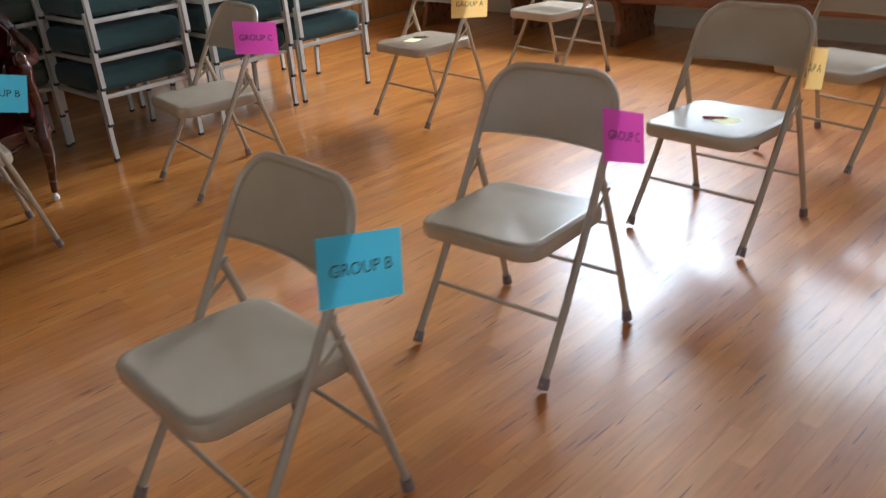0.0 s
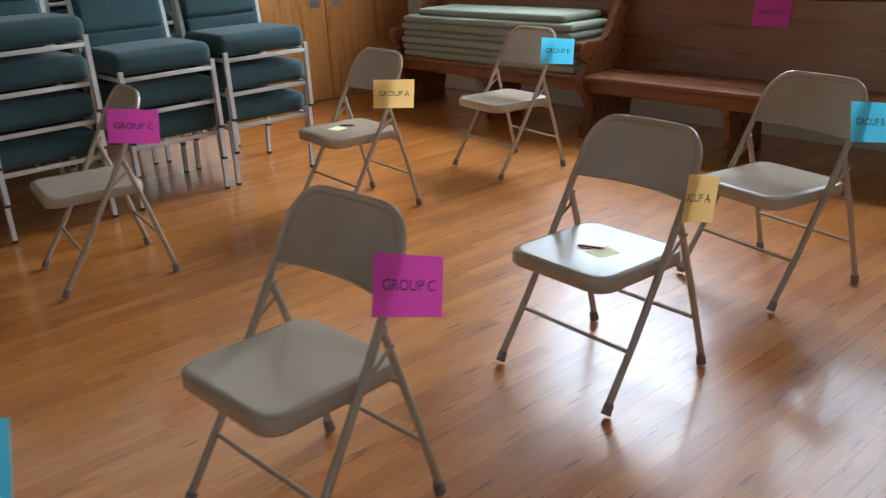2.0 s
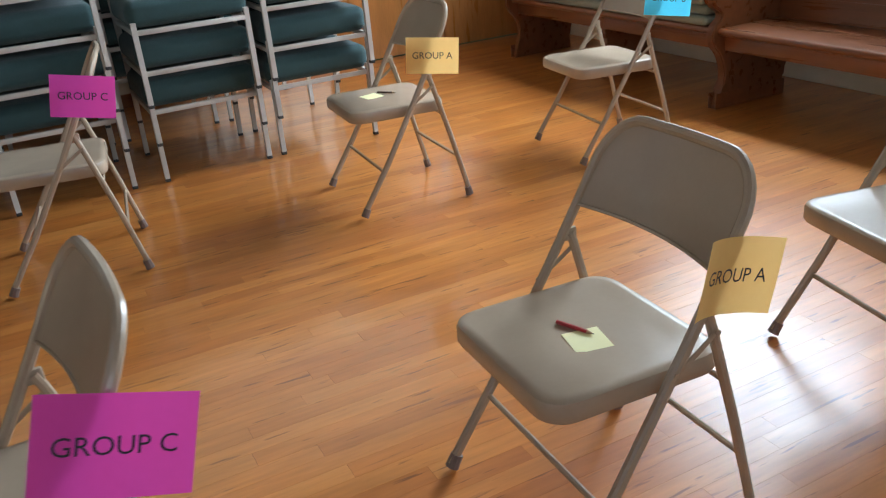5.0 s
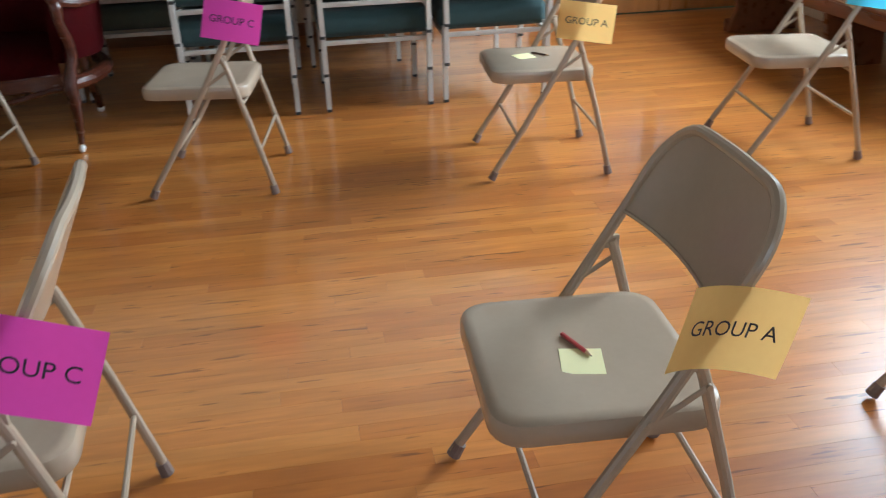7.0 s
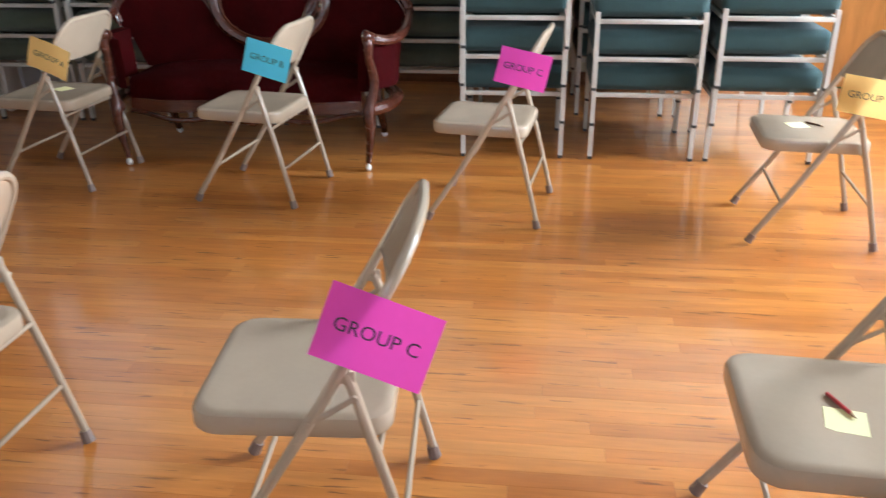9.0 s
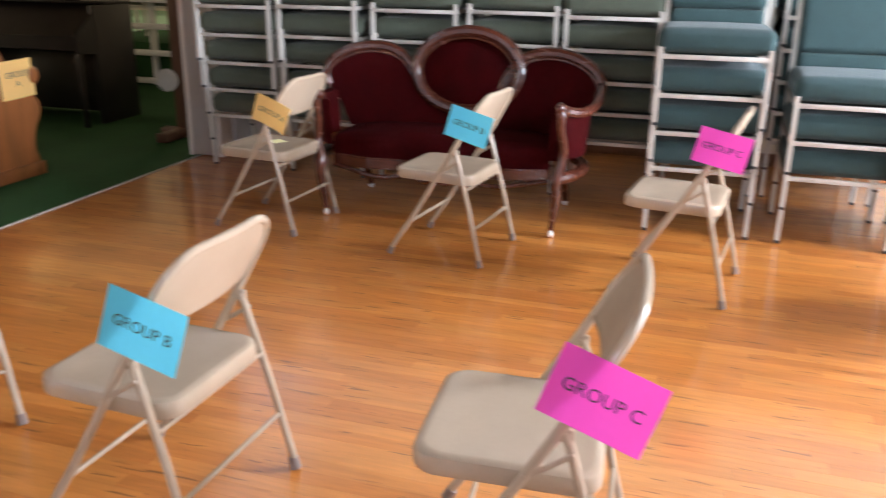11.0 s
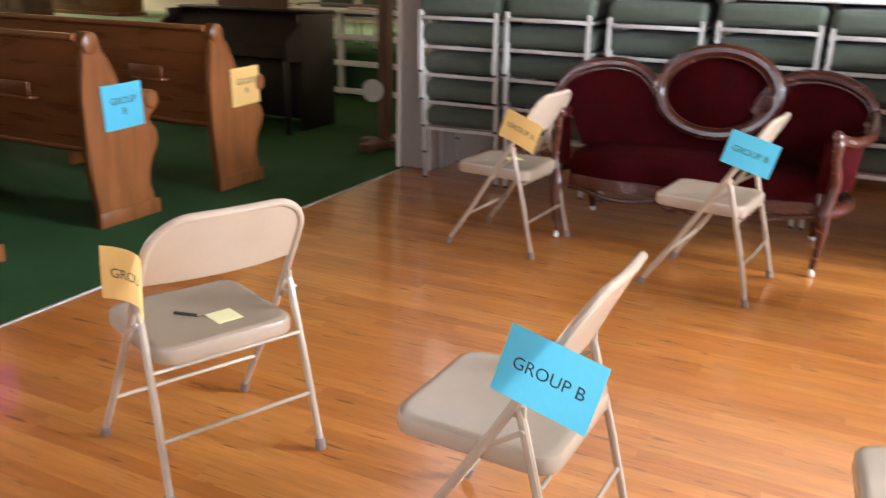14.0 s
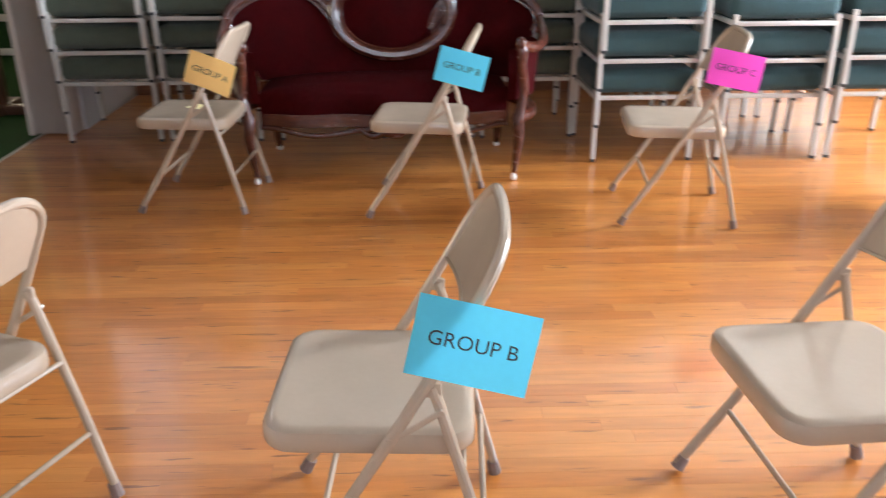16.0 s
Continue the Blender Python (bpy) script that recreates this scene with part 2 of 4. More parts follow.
M = {
    "plank": floor_wood("strip_oak", False),
    "plank_far": floor_wood("strip_oak_rest", True),
    "subfloor": mat("floor_joint_dark", (0.22, 0.085, 0.028), 0.7),
    "carpet": mat("green_carpet", (0.032, 0.085, 0.032), 0.95, var=0.25, scale=3, bump=0.8, bscale=260, spec=0.05),
    # the green carpet again, colour raised as if strong light fell on it
    "carpet_lit": mat("pale_green_carpet", (0.34, 0.52, 0.36), 0.95, var=0.2, scale=3, bump=0.8, bscale=260, spec=0.05),
    "cream": mat("cream_wall_paint", (0.74, 0.69, 0.58), 0.75, var=0.05, scale=2, bump=0.1, bscale=120),
    "white": mat("white_wall_paint", (0.66, 0.66, 0.67), 0.6, var=0.04, scale=2, bump=0.08, bscale=120),
    # south wall is never in view; its dark colour keeps fill light low
    "panel": mat("dark_wall_panelling", (0.16, 0.075, 0.035), 0.5, var=0.3, stretch=(6, 6, 0.7)),
    # ceilings stay out of view; dark brown holds down and warms the bounce
    "ceiling": mat("brown_wood_ceiling", (0.13, 0.09, 0.055), 0.6, var=0.2, scale=3, stretch=(0.6, 6, 1)),
    "trim": mat("brown_baseboard", (0.26, 0.12, 0.06), 0.4, stretch=(1, 1, 8), var=0.3),
    "alu": mat("aluminium_strip", (0.55, 0.56, 0.58), 0.35, 0.9, var=0.08),
    "door": mat("orange_varnished_veneer", (0.40, 0.165, 0.045), 0.3, var=0.3, scale=2.2, stretch=(7, 7, 0.8), spec=0.5),
    "pew": mat("dark_oak_pew", (0.185, 0.060, 0.020), 0.3, var=0.3, scale=2.5, stretch=(0.7, 8, 8), spec=0.5),
    "pew_y": mat("oak_pew_board", (0.235, 0.082, 0.024), 0.3, var=0.35, scale=2.5, stretch=(1, 7, 7), spec=0.5),
    "pew_end": mat("oak_pew_end", (0.185, 0.062, 0.017), 0.35, var=0.4, scale=2.5, stretch=(7, 7, 1), spec=0.45),
    "chair": mat("beige_steel_paint", (0.428, 0.330, 0.235), 0.22, var=0.06, scale=9, bump=0.02, bscale=300, spec=0.75),
    "rubber": mat("brown_rubber", (0.20, 0.14, 0.115), 0.6),
    "teal": mat("teal_woven_fabric", (0.037, 0.069, 0.069), 0.9, var=0.14, scale=14, bump=0.5, bscale=420, spec=0.1, sheen=0.15, rand=0.2),
    "sagegreen": mat("grey_green_woven_fabric", (0.092, 0.108, 0.080), 0.9, var=0.14, scale=14, bump=0.5, bscale=420, spec=0.1, sheen=0.15, rand=0.2),
    "frame": mat("off_white_square_tube", (0.54, 0.51, 0.455), 0.4, var=0.1, scale=12),
    "cap": mat("black_plastic_cap", (0.03, 0.03, 0.03), 0.5),
    "velvet": mat("burgundy_velvet", (0.030, 0.0014, 0.0018), 0.85, var=0.35, scale=7, bump=0.3, bscale=500, spec=0.04),
    "mahog": mat("carved_mahogany", (0.066, 0.016, 0.008), 0.25, var=0.45, scale=9, stretch=(1, 1, 4), spec=0.6, coat=0.3),
    "porcelain": mat("white_caster", (0.75, 0.74, 0.7), 0.3),
    "pink": paper("magenta_paper", (1.0, 0.11, 0.62)),
    "blue": paper("cyan_paper", (0.14, 0.72, 0.96)),
    "gold": paper("golden_paper", (1.0, 0.645, 0.235)),
    "ink": mat("black_ink", (0.03, 0.025, 0.04), 0.6),
    "note": mat("pale_yellow_note", (0.94, 0.87, 0.46), 0.75, var=0.03),
    "red": mat("red_pencil_paint", (0.40, 0.02, 0.025), 0.3),
    "dark_pencil": mat("dark_pencil_paint", (0.05, 0.04, 0.035), 0.3),
    "raw": mat("pencil_wood", (0.55, 0.36, 0.2), 0.6),
    "sage": mat("sage_cushion_fabric", (0.27, 0.285, 0.215), 0.9, var=0.12, scale=10, bump=0.4, bscale=300, spec=0.1, sheen=0.2),
    "piano": mat("black_satin_lacquer", (0.012, 0.008, 0.008), 0.35, var=0.3),
    "brown": mat("dark_brown_wood", (0.10, 0.045, 0.025), 0.4, var=0.4, stretch=(5, 5, 1)),
    "ivory": mat("white_plastic", (0.72, 0.71, 0.68), 0.4, var=0.05),
    "hymnal": mat("red_book_cloth", (0.35, 0.03, 0.04), 0.7),
    "beige": mat("beige_vinyl_pleats", (0.78, 0.71, 0.64), 0.6, var=0.1, stretch=(3, 3, 0.5)),
    "glass": glass_mat(),
    "ground": mat("outside_grass", (0.07, 0.11, 0.03), 0.9, var=0.4, scale=2),
}


# ---- builders ----
def part(name, bm, material, parent=None, label="", smooth=True):
    me = bpy.data.meshes.new(name)
    bmesh.ops.recalc_face_normals(bm, faces=bm.faces)
    bm.to_mesh(me)
    bm.free()
    me.materials.append(material)
    if smooth:
        me.polygons.foreach_set("use_smooth", [True] * len(me.polygons))
        me.set_sharp_from_angle(angle=radians(35))
    ob = new(name, me)
    if parent:
        ob.parent = parent
    if label:
        ob["label"] = label
    return ob


def again(ob, m, parent=None):
    """Another object on the same mesh."""
    o = new(ob.name.split(".")[0], ob.data)
    o.parent = parent or ob.parent
    o.matrix_basis = m
    for key in ("label",):
        if key in ob:
            o[key] = ob[key]
    return o


def thing(name, label, category, m=None, group="", kind=""):
    e = new(name)
    e.empty_display_size = 0.1
    if m is not None:
        e.matrix_basis = m
    return tagged(e, label, category, group, kind)


def box(bm, lo, hi, bevel=0.0, seg=2):
    res = bmesh.ops.create_cube(bm, size=1)
    c = [(a + b) / 2 for a, b in zip(lo, hi)]
    s = [abs(b - a) for a, b in zip(lo, hi)]
    for v in res["verts"]:
        v.co = Vector((c[0] + v.co.x * s[0], c[1] + v.co.y * s[1], c[2] + v.co.z * s[2]))
    if bevel:
        edges = list({e for v in res["verts"] for e in v.link_edges})
        bmesh.ops.bevel(bm, geom=edges, offset=min(bevel, min(s) * 0.49), segments=seg, profile=0.5, affect="EDGES")
    return bm


def box_part(name, lo, hi, material, parent=None, bevel=0.004, label="", seg=2):
    return part(name, box(bmesh.new(), lo, hi, bevel, seg), material, parent, label)


def smooth_path(pts, n=6, closed=False):
    """Catmull-Rom through the points."""
    p = [Vector(q) for q in pts]
    out, k = [], len(p)
    for i in range(k if closed else k - 1):
        a = p[(i - 1) % k] if closed or i > 0 else p[0] * 2 - p[1]
        b, c = p[i], p[(i + 1) % k]
        d = p[(i + 2) % k] if closed or i + 2 < k else c * 2 - b
        for j in range(n):
            t = j / n
            out.append(0.5 * (2 * b + (c - a) * t + (2 * a - 5 * b + 4 * c - d) * t * t + (3 * b - a - 3 * c + d) * t ** 3))
    if not closed:
        out.append(p[-1])
    return out


def tube(bm, pts, r, seg=10, closed=False, square=False, flat=1.0):
    """A round (or square) bar swept along the points; r may be a function of 0..1. flat squeezes it across its side."""
    pts = [Vector(q) for q in pts]
    k, rings = len(pts), []
    side = None
    for i, q in enumerate(pts):
        a = pts[i - 1] if i > 0 else (pts[-1] if closed else q)
        b = pts[i + 1] if i + 1 < k else (pts[0] if closed else q)
        d = (b - a).normalized()
        if side is None:
            side = d.cross(Vector((0.03, 0.02, 1)))
            if side.length < 0.2:
                side = d.cross(Vector((0, 1, 0.01)))
        side = (side - d * side.dot(d)).normalized()
        up = d.cross(side)
        rad = r(i / max(1, k - 1)) if callable(r) else r
        n = 4 if square else seg
        ring = []
        for j in range(n):
            an = 2 * math.pi * (j + (0.5 if square else 0)) / n
            w = rad * (1.414 if square else 1)
            ring.append(bm.verts.new(q + side * math.cos(an) * w * flat + up * math.sin(an) * w))
        rings.append(ring)
    for i in range(k if closed else k - 1):
        a, b = rings[i], rings[(i + 1) % k]
        n = len(a)
        for j in range(n):
            bm.faces.new((a[j], a[(j + 1) % n], b[(j + 1) % n], b[j]))
    if not closed:
        bm.faces.new(rings[0][::-1]), bm.faces.new(rings[-1])
    return bm


def tube_part(name, pts, r, material, parent, label="", **kw):
    return part(name, tube(bmesh.new(), pts, r, **kw), material, parent, label)


def slab(bm, outline, axis, a, b, bevel=0.006, seg=2):
    """A flat outline (2D points) extruded along an axis from a to b."""
    def at(u, v, w):
        return (w, u, v) if axis == "x" else ((u, w, v) if axis == "y" else (u, v, w))
    lower = [bm.verts.new(at(u, v, a)) for u, v in outline]
    face = bm.faces.new(lower)
    res = bmesh.ops.extrude_face_region(bm, geom=[face])
    top = [v for v in res["geom"] if isinstance(v, bmesh.types.BMVert)]
    off = Vector(at(0, 0, b)) - Vector(at(0, 0, a))
    for v in top:
        v.co += off
    if bevel:
        rim = [e for e in bm.edges if (e.verts[0] in top) == (e.verts[1] in top)]
        bmesh.ops.bevel(bm, geom=rim, offset=bevel, segments=seg, affect="EDGES", clamp_overlap=True)
    return bm


def rounded(x0, y0, x1, y1, r, n=5):
    out = []
    for cx, cy, a0 in ((x1 - r, y1 - r, 0), (x0 + r, y1 - r, 90), (x0 + r, y0 + r, 180), (x1 - r, y0 + r, 270)):
        for k in range(n + 1):
            a = radians(a0 + 90 * k / n)
            out.append((cx + r * math.cos(a), cy + r * math.sin(a)))
    return out


def pad(bm, x0, x1, y0, y1, z0, z1, puff=0.015, edge=0.03, nx=8, ny=8, nz=4):
    """A stuffed pad: box grid with rounded edges and swollen faces."""
    c = Vector(((x0 + x1) / 2, (y0 + y1) / 2, (z0 + z1) / 2))
    h = Vector(((x1 - x0) / 2, (y1 - y0) / 2, (z1 - z0) / 2))
    verts = {}

    def put(u, v, w):
        key = (round(u, 4), round(v, 4), round(w, 4))
        if key not in verts:
            p = Vector((u * h.x, v * h.y, w * h.z))
            q = Vector([max(-(h[k] - edge), min(h[k] - edge, p[k])) for k in range(3)])
            d = p - q
            if d.length > 1e-6:
                p = q + d.normalized() * edge
            bulge = puff * (1 - u * u) * (1 - v * v)
            p.z += bulge * (1 if w > 0 else -0.3) * abs(w)
            p.y += puff * 0.8 * (1 - u * u) * (1 - w * w) * v
            verts[key] = bm.verts.new(c + p)
        return verts[key]

    def axis(n, e):
        t = [-1 + 2 * k / n for k in range(n + 1)]
        return sorted(set([round(v, 4) for v in t] + [round(s * (1 - f * e), 4) for s in (-1, 1) for f in (0.3, 0.7, 1.0)]))
    ax = [axis(nx, edge / h.x), axis(ny, edge / h.y), axis(nz, min(0.95, edge / h.z))]
    for k in range(3):
        a, b = [j for j in range(3) if j != k]
        for s in (-1, 1):
            for i in range(len(ax[a]) - 1):
                for j in range(len(ax[b]) - 1):
                    q = []
                    for da, db in ((0, 0), (1, 0), (1, 1), (0, 1)):
                        p = [0, 0, 0]
                        p[k], p[a], p[b] = s, ax[a][i + da], ax[b][j + db]
                        q.append(put(*p))
                    bm.faces.new(q)
    return bm


# ---- structure ----
def wall_with_holes(name, axis, at0, at1, span, height, holes, material, label):
    """A thick wall: axis 'x' stands at x = at0..at1 and runs along y over span; holes are (a, b, z0, z1)."""
    bm = bmesh.new()
    cuts = sorted({span[0], span[1], *[h[0] for h in holes], *[h[1] for h in holes]})
    for a, b in zip(cuts, cuts[1:]):
        rows, z = [], 0.0
        for h in sorted([h for h in holes if h[0] <= a and h[1] >= b], key=lambda h: h[2]):
            rows.append((z, h[2]))
            z = h[3]
        rows.append((z, height))
        for z0, z1 in rows:
            if z1 - z0 > 1e-4:
                lo, hi = ((at0, a, z0), (at1, b, z1)) if axis == "x" else ((a, at0, z0), (b, at1, z1))
                box(bm, lo, hi)
    bmesh.ops.remove_doubles(bm, verts=bm.verts, dist=1e-5)
    inner = [f for f in bm.faces if any(g is not f and set(g.verts) == set(f.verts) for g in f.verts[0].link_faces)]
    bmesh.ops.delete(bm, geom=inner, context="FACES_ONLY")
    return tagged(part(name, bm, material, smooth=False), label, "wall", kind="structure")


CARPET_X = -2.92
wall_with_holes("wall_east", "x", EAST_X, EAST_X + 0.25, (SOUTH_Y, NORTH_Y), CEIL, [(a, b, SILL, HEAD) for a, b in EAST_WINDOWS], M["cream"],
                "cream painted plaster wall behind the pews")
DOOR = (2.56, 4.37)
wall_with_holes("wall_north", "y", NORTH_Y, NORTH_Y + 0.2, (WEST_X - 0.22, EAST_X), CEIL, [(DOOR[0], DOOR[1], 0, 2.08)], M["cream"],
                "cream painted plaster wall behind stacked chairs")
wall_with_holes("wall_south", "y", SOUTH_Y - 0.2, SOUTH_Y, (WEST_X - 0.22, EAST_X), CEIL, [(a, b, SILL, 2.9) for a, b in SOUTH_WINDOWS], M["panel"], "dark wood panelled wall with windows")
wall_with_holes("wall_west", "x", WEST_X - 0.22, WEST_X, (SOUTH_Y, NORTH_Y), CEIL, [(-0.40, 3.46, 0, 2.45)], M["white"],
                "white painted wall with a wide opening to the sanctuary")
tagged(box_part("ceiling", (WEST_X - 0.22, SOUTH_Y, CEIL), (EAST_X, NORTH_Y, CEIL + 0.15), M["ceiling"]), "unseen ceiling, dark brown to absorb light", "ceiling", kind="structure")
tagged(box_part("baseboard", (WEST_X + 0.002, SOUTH_Y, 0), (WEST_X + 0.02, -0.43, 0.085), M["trim"]), "low reddish-brown wooden baseboard on the white wall", "baseboard", kind="structure")
jamb = thing("trim", "white and aluminium jamb at the end of the wall", "trim", kind="structure")
box_part("jamb_strip", (WEST_X + 0.002, -0.415, 0.0), (WEST_X + 0.014, -0.392, 2.45), M["alu"], jamb)
box_part("jamb_strip", (WEST_X - 0.10, -0.399, 0.0), (WEST_X - 0.04, -0.385, 2.45), M["alu"], jamb)
box_part("jamb_board", (WEST_X - 0.215, -0.399, 0.0), (WEST_X - 0.11, -0.389, 2.45), M["white"], jamb)
box_part("jamb_board", (WEST_X - 0.035, -0.399, 0.0), (WEST_X - 0.002, -0.389, 2.45), M["white"], jamb)
tagged(box_part("threshold", (CARPET_X - 0.012, -0.40, 0.0), (CARPET_X + 0.004, 3.46, 0.005), M["frame"], bevel=0.002), "thin pale edging strip between carpet and wood floor", "edging strip", kind="structure")

# double door in the north wall
dw = thing("door_1", "closed orange-brown varnished double door", "door", kind="structure")
mid = (DOOR[0] + DOOR[1]) / 2
for x0, x1 in ((DOOR[0] + 0.004, mid - 0.003), (mid + 0.003, DOOR[1] - 0.004)):
    leaf = box_part("door_leaf", (x0, NORTH_Y + 0.015, 0.008), (x1, NORTH_Y + 0.06, 2.075), M["door"], dw, 0.003)
    px = x1 - 0.10 if x0 < mid - 0.1 else x0 + 0.10
    plate = box_part("push_plate", (px - 0.045, NORTH_Y + 0.011, 0.79), (px + 0.045, NORTH_Y + 0.0145, 1.20), M["alu"], leaf, 0.001)
wall_base = tagged(box_part("baseboard", (WEST_X, NORTH_Y - 0.016, 0), (DOOR[0] - 0.03, NORTH_Y - 0.002, 0.09), M["trim"]), "reddish-brown wooden baseboard", "baseboard", kind="structure")
tagged(box_part("baseboard", (EAST_X - 0.016, SOUTH_Y, 0), (EAST_X - 0.002, NORTH_Y, 0.12), M["cream"]), "cream painted baseboard behind pews", "baseboard", kind="structure")
box_part("door_casing", (DOOR[0] - 0.075, NORTH_Y - 0.02, 0), (DOOR[0] - 0.002, NORTH_Y - 0.002, 2.15), M["door"], dw)
box_part("door_casing", (DOOR[0] - 0.002, NORTH_Y - 0.02, 2.085), (DOOR[1], NORTH_Y - 0.002, 2.15), M["door"], dw)

for n, (y0, y1) in enumerate(EAST_WINDOWS):
    w = thing(f"window_{n + 1}", "tall white-framed window above the pews", "window", kind="structure")
    for a, b, c, d in ((y0, y0 + 0.06, SILL, HEAD), (y1 - 0.06, y1, SILL, HEAD), (y0 + 0.06, y1 - 0.06, SILL, SILL + 0.06), (y0 + 0.06, y1 - 0.06, HEAD - 0.06, HEAD),
                       ((y0 + y1) / 2 - 0.025, (y0 + y1) / 2 + 0.025, SILL + 0.06, HEAD - 0.06)):
        box_part("window_frame", (EAST_X + 0.10, a, c), (EAST_X + 0.16, b, d), M["white"], w)
    for a, b in ((y0 + 0.06, (y0 + y1) / 2 - 0.025), ((y0 + y1) / 2 + 0.025, y1 - 0.06)):
        p = box_part("pane", (EAST_X + 0.127, a, SILL + 0.06), (EAST_X + 0.131, b, HEAD - 0.06), M["glass"], w, 0)
        p.visible_shadow = False
    # sill made extra deep, out of view, to shade floor by the wall
    box_part("window_sill", (EAST_X - 0.15, y0 - 0.04, SILL - 0.03), (EAST_X + 0.10, y1 + 0.04, SILL + 0.002), M["white"], w)

for n, (x0, x1) in enumerate(SOUTH_WINDOWS):
    w = thing(f"window_{n + 5}", "white-framed window in the dark panelled wall", "window", kind="structure")
    for a, b, c, d in ((x0, x0 + 0.06, SILL, 2.9), (x1 - 0.06, x1, SILL, 2.9), (x0 + 0.06, x1 - 0.06, SILL, SILL + 0.06), (x0 + 0.06, x1 - 0.06, 2.84, 2.9)):
        box_part("window_frame", (a, SOUTH_Y - 0.15, c), (b, SOUTH_Y - 0.09, d), M["white"], w)
    box_part("pane", (x0 + 0.06, SOUTH_Y - 0.124, SILL + 0.06), (x1 - 0.06, SOUTH_Y - 0.12, 2.84), M["glass"], w, 0).visible_shadow = False

# sanctuary shell
SN, SW, SS = 11.0, -17.0, -5.2
wall_with_holes("wall_sanctuary_north", "y", SN, SN + 0.2, (SW, WEST_X - 0.22), 5.0, [(a, b, 1.8, 4.0) for a, b in SANCT_FILL_GAPS], M["cream"], "cream plaster wall at the front of the sanctuary")
wall_with_holes("wall_sanctuary_west", "x", SW - 0.2, SW, (SS, SN), 5.0, [(a, b, 1.8, 4.0) for a, b in SIDE_FILL_GAPS], M["cream"], "cream plaster side wall of the sanctuary")
wall_with_holes("wall_sanctuary_south", "y", SS - 0.2, SS, (SW, WEST_X - 0.22), 5.0, [], M["cream"], "plain cream plaster wall")
wall_with_holes("wall_sanctuary_east", "x", WEST_X - 0.22, WEST_X - 0.02, (NORTH_Y + 0.2, SN), 5.0, [], M["cream"], "plain cream plaster wall beside the choir")
tagged(box_part("ceiling_sanctuary", (SW, SS, 5.0), (WEST_X - 0.22, SN, 5.15), M["ceiling"]), "unseen dark brown ceiling over the sanctuary", "ceiling", kind="structure")
tagged(box_part("upper_wall", (WEST_X - 0.20, SS, CEIL + 0.16), (WEST_X - 0.04, NORTH_Y + 0.2, 5.0), M["cream"]), "plain cream upper wall", "wall", kind="structure")
tagged(box_part("carpet", (SW, SS, -0.06), (CARPET_X - 0.012, SN, 0.0), M["carpet"], bevel=0), "dark green short-pile carpet in the sanctuary", "carpet", kind="structure")
tagged(box_part("platform", (SW, 5.7, 0.0), (-6.45, SN, 0.45), M["carpet_lit"], bevel=0.01), "low platform in green carpet, coloured as brightly lit", "platform", kind="structure")
tagged(box_part("choir_platform", (-6.44, 6.25, 0.0), (WEST_X - 0.24, SN, 0.45), M["carpet"], bevel=0.01), "raised choir floor covered in green carpet", "platform", kind="structure")
tagged(box_part("ground", (-120, -120, -0.35), (120, 120, -0.30), M["ground"], bevel=0), "grass ground outside", "ground", kind="structure")

# folded accordion partition at the end of the opening
acc = thing("folding_partition", "folded beige accordion partition beside the opening", "partition")
bm = bmesh.new()
zig = []
for k in range(15):
    zig.append((-2.935 + 0.013 * k, 3.30 if k % 2 else 3.445))
zig2 = [(x, y + 0.012) for x, y in zig[::-1]]
slab(bm, zig + zig2, "z", 0.012, 2.42, 0)
part("pleats", bm, M["beige"], acc)
box_part("lead_post", (-2.98, 3.29, 0.008), (-2.945, 3.445, 2.42), M["beige"], acc, 0.006)
box_part("lead_post", (-2.74, 3.29, 0.008), (-2.71, 3.445, 2.42), M["beige"], acc, 0.006)


